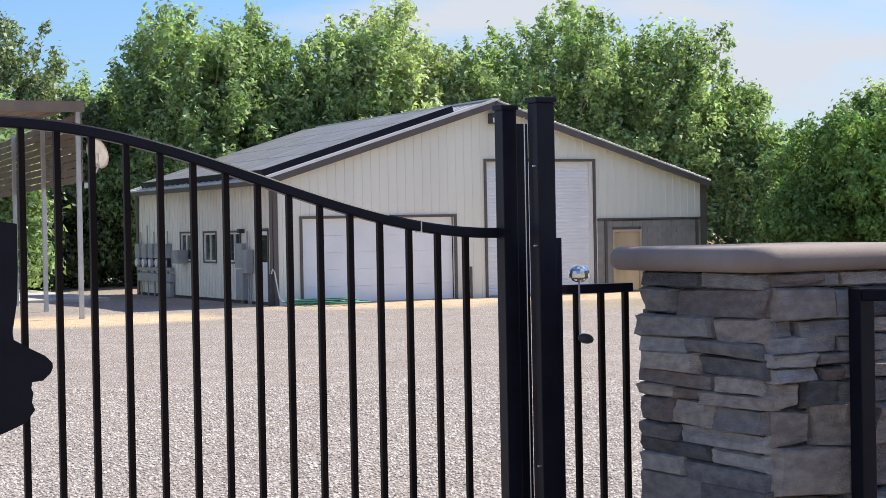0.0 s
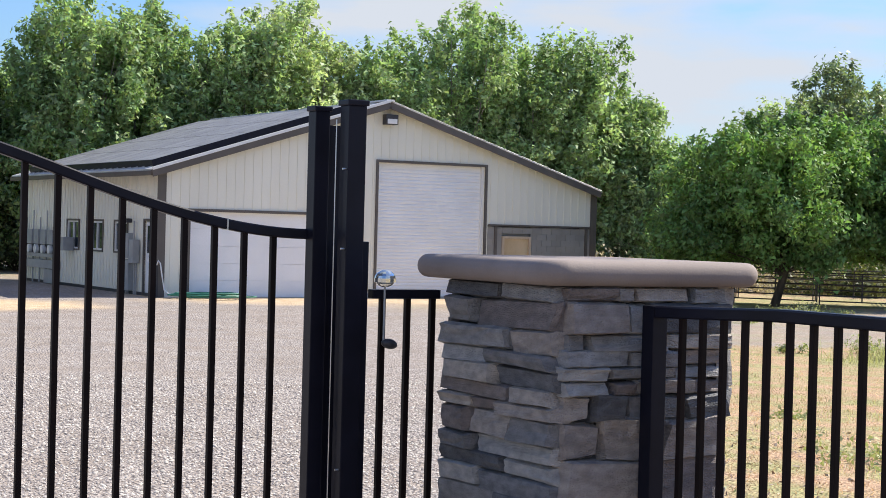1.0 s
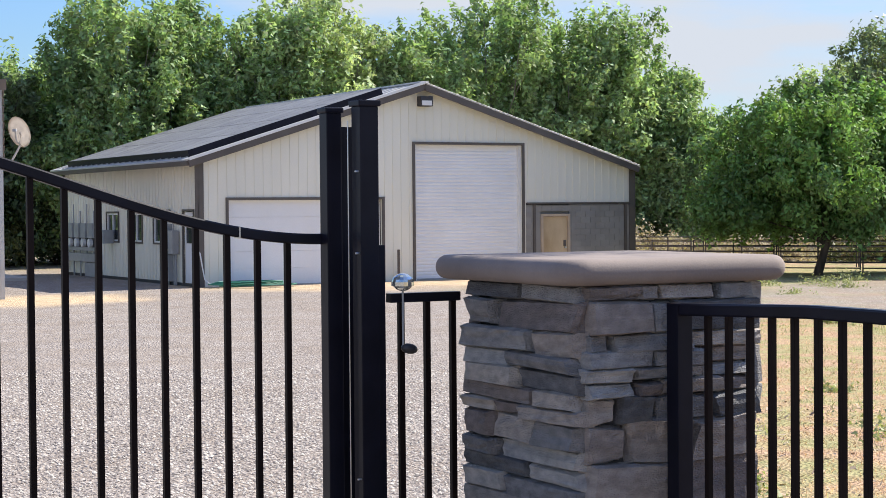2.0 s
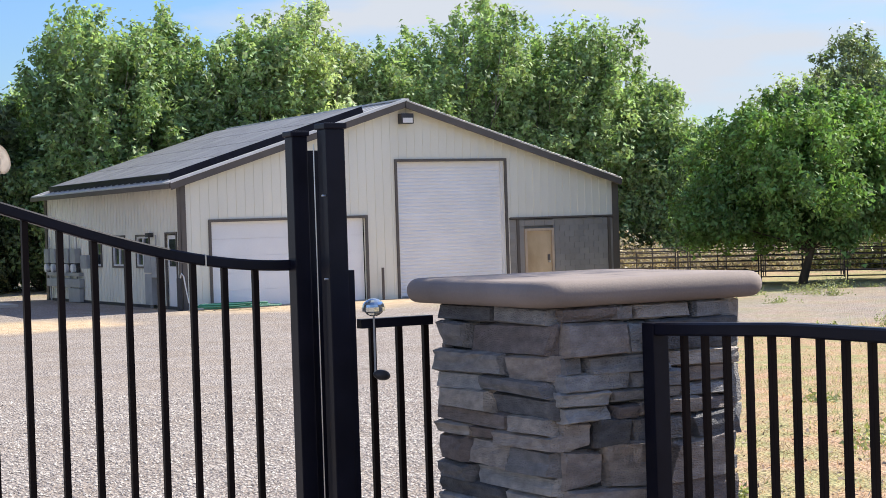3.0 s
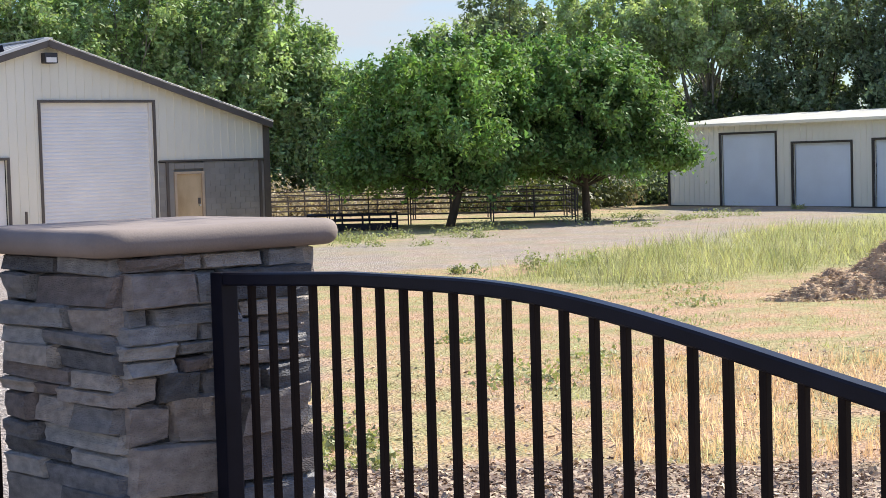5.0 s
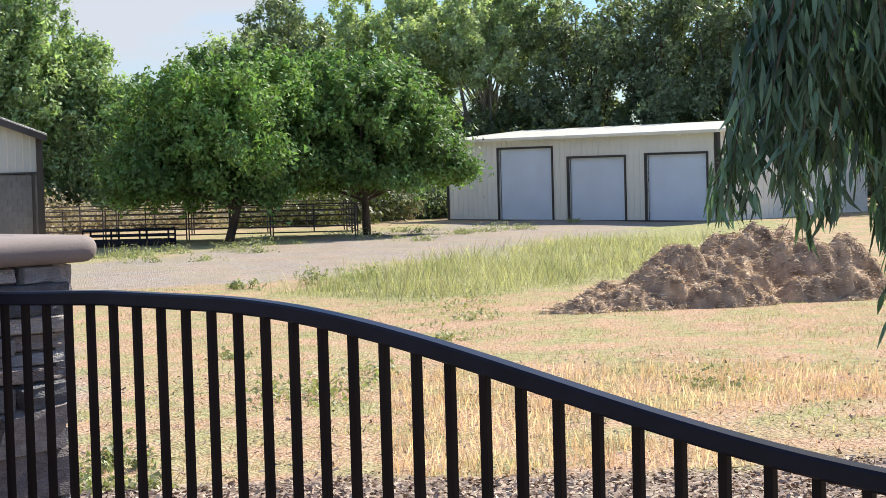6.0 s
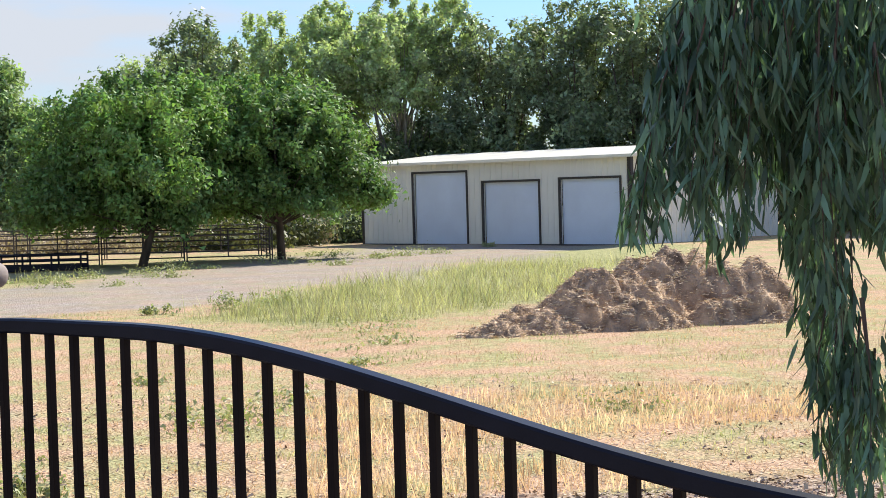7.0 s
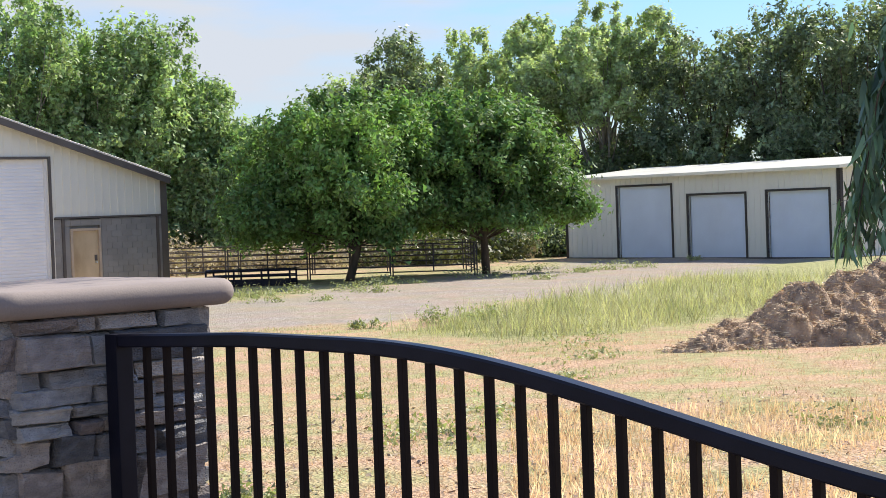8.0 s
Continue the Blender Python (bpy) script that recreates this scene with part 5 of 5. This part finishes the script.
sv = np.stack([pp - da * ln - db * wd, pp + da * ln - db * wd, pp + da * ln + db * wd, pp - da * ln + db * wd], 1).reshape(-1, 3)
straw = new("straw", tris_mesh("straw", sv, np.arange(4 * NS).reshape(-1, 4), M_STRAW))
straw.parent = pile
tagged(straw, kind="stuff")

# ---------------------------------------------------------------- carport, dish and slab beside the barn
carport = thing("carport", "tall carport with tan sheet siding on pale steel posts", "carport", at=Matrix.Translation((-7.0, -3.4, 0)))
for k in range(4):
    part("post", boxes((-0.06 + 0.35 * k, 5.4 * k - 0.06, 0, 0.06 + 0.35 * k, 5.4 * k + 0.06, 5.7)), M_GALV, carport)
    part("post", boxes((-7.06 + 0.35 * k, 5.4 * k - 0.06, 0, -6.94 + 0.35 * k, 5.4 * k + 0.06, 5.7)), M_GALV, carport)
skew = Matrix.Rotation(math.atan2(-0.35, 5.4), 4, "Z")
for i in range(9):     # horizontal lapped boards high on the posts
    bm = bmesh.new()
    box(bm, 0.07, -0.1, 3.78 + i * 0.215, 0.10, 16.4, 3.78 + (i + 1) * 0.215 - 0.03, m=skew)
    bmesh.ops.rotate(bm, cent=(0.085, 8, 3.78 + (i + 0.5) * 0.215), matrix=Matrix.Rotation(radians(6), 3, "Y"), verts=bm.verts)
    part("siding_board", bm, M_AWNING, carport)
bm = bmesh.new()
for i in range(27):    # corrugated roof sheet
    x = -7.4 + i * 0.275
    box(bm, x, -0.45, 5.80 + 0.012 * (i % 2), x + 0.275, 17.0, 5.84 + 0.012 * (i % 2))
part("roof", bm, M_AWNING, carport, "corrugated brown roof sheet")
part("fascia", boxes((-7.4, -0.50, 5.66, 0.06, -0.455, 5.95)), M_AWNING, carport)
dish = thing("satellite_dish", "beige satellite dish on a bent mast beside the carport", "dish", at=Matrix.Translation((-6.55, -3.75, 4.55)) @ Matrix.Rotation(radians(-35), 4, "Z"))
bm = bmesh.new()
rings = []
for r in range(5):
    rings.append([bm.verts.new((0.095 * r * math.cos(a), -0.02 + 0.28 * (0.095 * r) ** 2, 0.11 * r * math.sin(a))) for a in (2 * math.pi * k / 20 for k in range(20))] if r else [bm.verts.new((0, -0.02, 0))])
for k in range(20):
    bm.faces.new((rings[0][0], rings[1][k], rings[1][(k + 1) % 20]))
    for r in range(1, 4):
        bm.faces.new((rings[r][k], rings[r + 1][k], rings[r + 1][(k + 1) % 20], rings[r][(k + 1) % 20]))
bmesh.ops.solidify(bm, geom=bm.faces[:], thickness=0.012)
bmesh.ops.rotate(bm, cent=(0, 0, 0), matrix=Matrix.Rotation(radians(158), 3, "Z") @ Matrix.Rotation(radians(-20), 3, "X"), verts=bm.verts)
part("reflector", bm, M_DISH, dish, smooth=True)
part("feed_arm", tube(bmesh.new(), [(0, 0, -0.35), (0.05, -0.4, -0.28), (0.05, -0.52, 0.0)], 0.018, 6), M_GREYBOX, dish)
part("feed_horn", boxes((0.0, -0.58, -0.03, 0.1, -0.48, 0.05), bevel=0.015), M_GREYBOX, dish)
part("mast", tube(bmesh.new(), [(0, 0.05, 0), (-0.05, 0.1, -0.4), (-0.32, 0.12, -0.85)], 0.03, 8), M_GALV, dish)
part("mast_foot", boxes((-0.42, 0.02, -0.95, -0.28, 0.2, -0.8)), M_GALV, dish)
solid("carport_slab", boxes((-15, 9.2, -0.1, -2.6, 22, 0.10), bevel=0.02), M_CONCRETE, "pale concrete slab behind the carport", "slab", kind="structure")

# ---------------------------------------------------------------- block wall of the barn
bl_w, bl_h = 0.404, 0.2045
block = data_of("block", boxes((0.004, 0, 0.004, bl_w - 0.004, 0.012, bl_h - 0.004), bevel=0.003), M_BLOCK)
half_block = data_of("block", boxes((0.004, 0, 0.004, bl_w / 2 - 0.004, 0.012, bl_h - 0.004), bevel=0.003), M_BLOCK)
blockwall = part("block_wall", boxes((11.83, 0.018, 0, MAN[0], 0.2, 2.48), (MAN[1], 0.018, 0, BW - 0.12, 0.2, 2.48), (MAN[0], 0.126, MAN[2], MAN[1], 0.2, 2.48)), M_BLOCK, barn, "grey concrete block wall")
for r in range(12):
    x = 11.84 - (bl_w / 2 if r % 2 else 0)
    while x < BW - 0.12:
        z = r * bl_h
        covers = x + bl_w > MAN[0] and x < MAN[1] and z < MAN[2] - 0.02
        if not covers and x >= 11.83 and x + bl_w < BW - 0.1:
            part("block", block, None, blockwall, at=Matrix.Translation((x, 0.005, z)))
        elif not covers or (x + bl_w / 2 <= MAN[0] + 0.001):
            if x >= 11.83 and x + bl_w / 2 < BW - 0.1:
                part("block", half_block, None, blockwall, at=Matrix.Translation((x, 0.005, z)))
        if covers and x + bl_w / 2 >= MAN[1] - 0.001 and x + bl_w > MAN[1]:
            part("block", half_block, None, blockwall, at=Matrix.Translation((x + bl_w / 2, 0.005, z)))
        x += bl_w
part("inner_lining", boxes((0.3, 0.5, 0.04, BW - 0.3, 0.55, 3.7)), M_DARKGREY, barn)

# ---------------------------------------------------------------- hose
hose = thing("garden_hose", "coiled green garden hose on the ground beside the barn", "hose", at=Matrix.Translation((1.3, -0.9, 0.02)))
bm = bmesh.new()
pts = []
hr = random.Random(3)
for k in range(140):
    a = k * 0.31
    r = 0.62 + 0.16 * math.sin(k * 0.11) + 0.05 * hr.random()
    pts.append((1.5 * r * math.cos(a) + 0.4 * math.sin(k * 0.05), 0.7 * r * math.sin(a), 0.03 + 0.0009 * k + 0.02 * hr.random()))
tube(bm, pts, 0.022, 6)
part("coil", bm, M_HOSE, hose, smooth=True)
riser = thing("hose_riser", "white loop of hose rising to the wall tap", "hose", at=Matrix.Translation((-0.1, -0.25, 0)))
part("loop", tube(bmesh.new(), [(0.3, -0.35, 0.03), (0.1, -0.15, 0.25), (0.06, -0.02, 0.7), (0.02, 0.02, 1.05), (-0.03, 0.06, 1.15), (-0.06, 0.1, 1.0)], 0.022, 7), M_VINYL, riser, smooth=True)
part("tap_post", boxes((-0.16, 0.08, 0, -0.02, 0.17, 1.0), bevel=0.01), M_DARKGREY, riser)

# ---------------------------------------------------------------- ground cover: blades, weeds, chips, pebbles
grng = np.random.default_rng(77)


def scatter(n, dmin, dmax, amin, amax, power=0.5):
    """Random places on the plan, by distance and bearing from the gate."""
    d = dmin + (dmax - dmin) * grng.random(n) ** (1 / (2 * power))
    a = np.radians(amin + (amax - amin) * grng.random(n))
    return -18.8 + d * np.sin(a), -50.3 + d * np.cos(a), d


def blades(name, x, y, height, width, material, label, lean=0.35):
    n = len(x)
    a = grng.random(n) * 2 * math.pi
    base = np.stack([x, y, rise(x, y) - 0.005], 1)
    side = np.stack([np.cos(a), np.sin(a), 0 * a], 1) * (width / 2)[:, None]
    tip = base + np.stack([grng.normal(size=n) * lean * height, grng.normal(size=n) * lean * height, height], 1)
    midp = base * 0.45 + tip * 0.55 + np.array([0, 0, 0.06]) * height[:, None]
    v = np.stack([base - side, base + side, midp + side * 0.7, midp - side * 0.7, tip], 1).reshape(-1, 3)
    o_ = np.arange(n)[:, None, None] * 5
    f = (o_ + np.array([[0, 1, 2], [0, 2, 3], [3, 2, 4]])[None]).reshape(-1, 3)
    return tagged(new(name, tris_mesh(name, v, f, material)), label, "grass", kind="stuff")


x, y, d = scatter(210000, 9.5, 42, 26, 72, 0.62)
patchy = 0.5 + 0.5 * np.sin(x * 0.7 + np.sin(y * 0.9)) * np.sin(y * 0.8 + 1.1 * np.sin(x * 0.5))
keep = (gravel_mask(x, y) < 0.3 + 0.2 * grng.random(len(x))) & (chip_mask(x, y) < 0.5 * grng.random(len(x)) + 0.1) & (grng.random(len(x)) < 0.35 + 0.65 * patchy)
x, y, d = x[keep], y[keep], d[keep]
kind_green = (green_mask(x, y) > 0.45) | ((np.sin(x * 1.9 + 2 * np.sin(y * 0.8)) * np.sin(y * 1.7 + x * 0.4) > 0.35) & (grng.random(len(x)) < 0.6))
dry = ~kind_green
tall = np.clip((35 - np.hypot(x - 2, y + 46)) / 35, 0, 1)
blades("dry_grass", x[dry], y[dry], (0.012 + 0.045 * grng.random(dry.sum()) ** 2) * (0.8 + 0.5 * tall[dry]), 0.004 + 0.006 * grng.random(dry.sum()), M_DRYBLADE, "short dry yellow grass over the field", 1.0)
blades("green_patches", x[kind_green], y[kind_green], 0.02 + 0.06 * grng.random(kind_green.sum()), 0.005 + 0.007 * grng.random(kind_green.sum()), M_GREENBLADE, "patches of short green grass in the field", 0.5)
x, y, d = scatter(60000, 24, 52, 35, 70, 0.5)
keep = green_mask(x, y) * (1 - gravel_mask(x, y)) * (0.75 + 0.25 * wob(2 * x, 2 * y)) > 0.25 + 0.65 * grng.random(len(x))
blades("tall_grass", x[keep], y[keep], 0.12 + 0.36 * grng.random(keep.sum()) ** 1.5, 0.008 + 0.010 * grng.random(keep.sum()), M_GREENBLADE, "strip of tall green and seeding grass", 0.4)
x, y, d = scatter(16000, 11, 20, 46, 74, 0.5)
keep = (gravel_mask(x, y) < 0.2) & (chip_mask(x, y) < 0.3) & (np.sin(x * 0.6 + 1) * np.sin(y * 0.5 + x * 0.3) + 0.04 * (x + 14) > 0.25)
blades("straw_stems", x[keep], y[keep], 0.05 + 0.13 * grng.random(keep.sum()), 0.006 + 0.008 * grng.random(keep.sum()), M_PALESTRAW, "standing dry oat straw", 0.3)


def weed_clump(seed, x, y, h, w, n, label="low green weed clump on the ground"):
    rng = np.random.default_rng(seed)
    cs = np.stack([rng.normal(size=9) * w * 0.3, rng.normal(size=9) * w * 0.3, h * (0.2 + 0.6 * rng.random(9))], 1)
    v, f = leaf_cloud(rng, cs, w * (0.12 + 0.08 * rng.random(9)), n, 0.04)
    v[:, 2] = np.maximum(v[:, 2], -0.02)
    ob = thing("weed", label, "weed", "weeds on the field", at=Matrix.Translation((x, y, float(rise(x, y)))))
    leaves = new("leaves", tris_mesh("leaves", v, f, M_WEED))
    leaves.parent = ob
    tagged(leaves, kind="stuff")


wr = random.Random(9)
for i, (x, y, h, w) in enumerate(((6.3, -24.0, 0.4, 0.9), (4.7, -23.6, 0.25, 0.6), (7.0, -24.4, 0.35, 0.9), (12.0, -10.8, 0.3, 1.4), (14.0, -10.2, 0.3, 1.2), (16.2, -9.8, 0.25, 1.2), (18.5, -9.0, 0.3, 1.3), (10.3, -13.0, 0.22, 1.0), (15, -12.4, 0.2, 1.0), (22.5, -9.2, 0.3, 1.4), (27.5, -10.4, 0.25, 1.2), (29.5, -10.0, 0.25, 1.4), (26, -8.4, 0.3, 1.2), (35.0, -8.7, 0.2, 0.6), (-11.4, -39.4, 0.08, 0.5), (-11.0, -39.8, 0.10, 0.6), (-10.2, -39.0, 0.08, 0.5))):
    weed_clump(300 + i, x, y, h * 0.75, w, 420)
for i in range(34):      # low weeds along the pen, the drive and the field
    q = wr.random()
    x, y = (11 + 20 * q + wr.uniform(-1, 1), -10.5 + 1.5 * q + wr.gauss(0, 1.6)) if i < 24 else (-9 + 17 * q + wr.uniform(-2, 2), -38 + 8 * q + wr.gauss(0, 2.2))
    weed_clump(340 + i, x, y, wr.uniform(0.03, 0.09), wr.uniform(0.5, 1.3), 260)

# wood chips under the fence side
x, y, d = scatter(62000, 9.0, 21, 30, 70, 0.5)
keep = (chip_mask(x, y) > 0.25 + 0.5 * grng.random(len(x))) | ((gravel_mask(x, y) < 0.3) & (grng.random(len(x)) < 0.07))
x, y = x[keep], y[keep]
n = len(x)
c = np.stack([x, y, rise(x, y) + 0.006 + 0.01 * grng.random(n)], 1)
a = grng.normal(size=(n, 3)) * np.array([1, 1, 0.3])
a /= np.linalg.norm(a, axis=1)[:, None]
b = np.cross(a, np.array([0, 0, 1.0]) + 0.4 * grng.normal(size=(n, 3)))
b /= np.linalg.norm(b, axis=1)[:, None]
la, lb = (0.010 + 0.035 * grng.random(n) ** 2)[:, None], (0.005 + 0.012 * grng.random(n))[:, None]
v = np.stack([c - a * la - b * lb, c + a * la - b * lb * 0.6, c + a * la * 0.9 + b * lb, c - a * la + b * lb * 0.8], 1).reshape(-1, 3)
tagged(new("wood_chips", tris_mesh("wood_chips", v, np.arange(4 * n).reshape(-1, 4), M_CHIP)), "scattered wood chips and dead leaves on bare soil", "wood chips", kind="stuff")

# pebbles of the yard
x, y, d = scatter(70000, 9.0, 26, 8, 42, 0.5)
keep = gravel_mask(x, y) > 0.6
x, y = x[keep], y[keep]
n = len(x)
r = (0.007 + 0.016 * grng.random(n) ** 2)[:, None, None]
octa = np.array([[1, 0, 0], [0, 1, 0], [-1, 0, 0], [0, -1, 0], [0, 0, 0.75], [0, 0, -0.6]])
jit = octa[None] * r * (0.7 + 0.6 * grng.random((n, 6, 1)))
th = grng.random(n) * 6.28
ct, st = np.cos(th)[:, None], np.sin(th)[:, None]
v = np.stack([x[:, None] + jit[..., 0] * ct - jit[..., 1] * st, y[:, None] + jit[..., 0] * st + jit[..., 1] * ct, rise(x, y)[:, None] + 0.004 + jit[..., 2]], -1).reshape(-1, 3)
of = np.array([[0, 1, 4], [1, 2, 4], [2, 3, 4], [3, 0, 4]])
f = (np.arange(n)[:, None, None] * 6 + of[None]).reshape(-1, 3)
tagged(new("pebbles", tris_mesh("pebbles", v, f, M_PEBBLE)), "loose pale pebbles on the gravel yard", "gravel", kind="stuff")
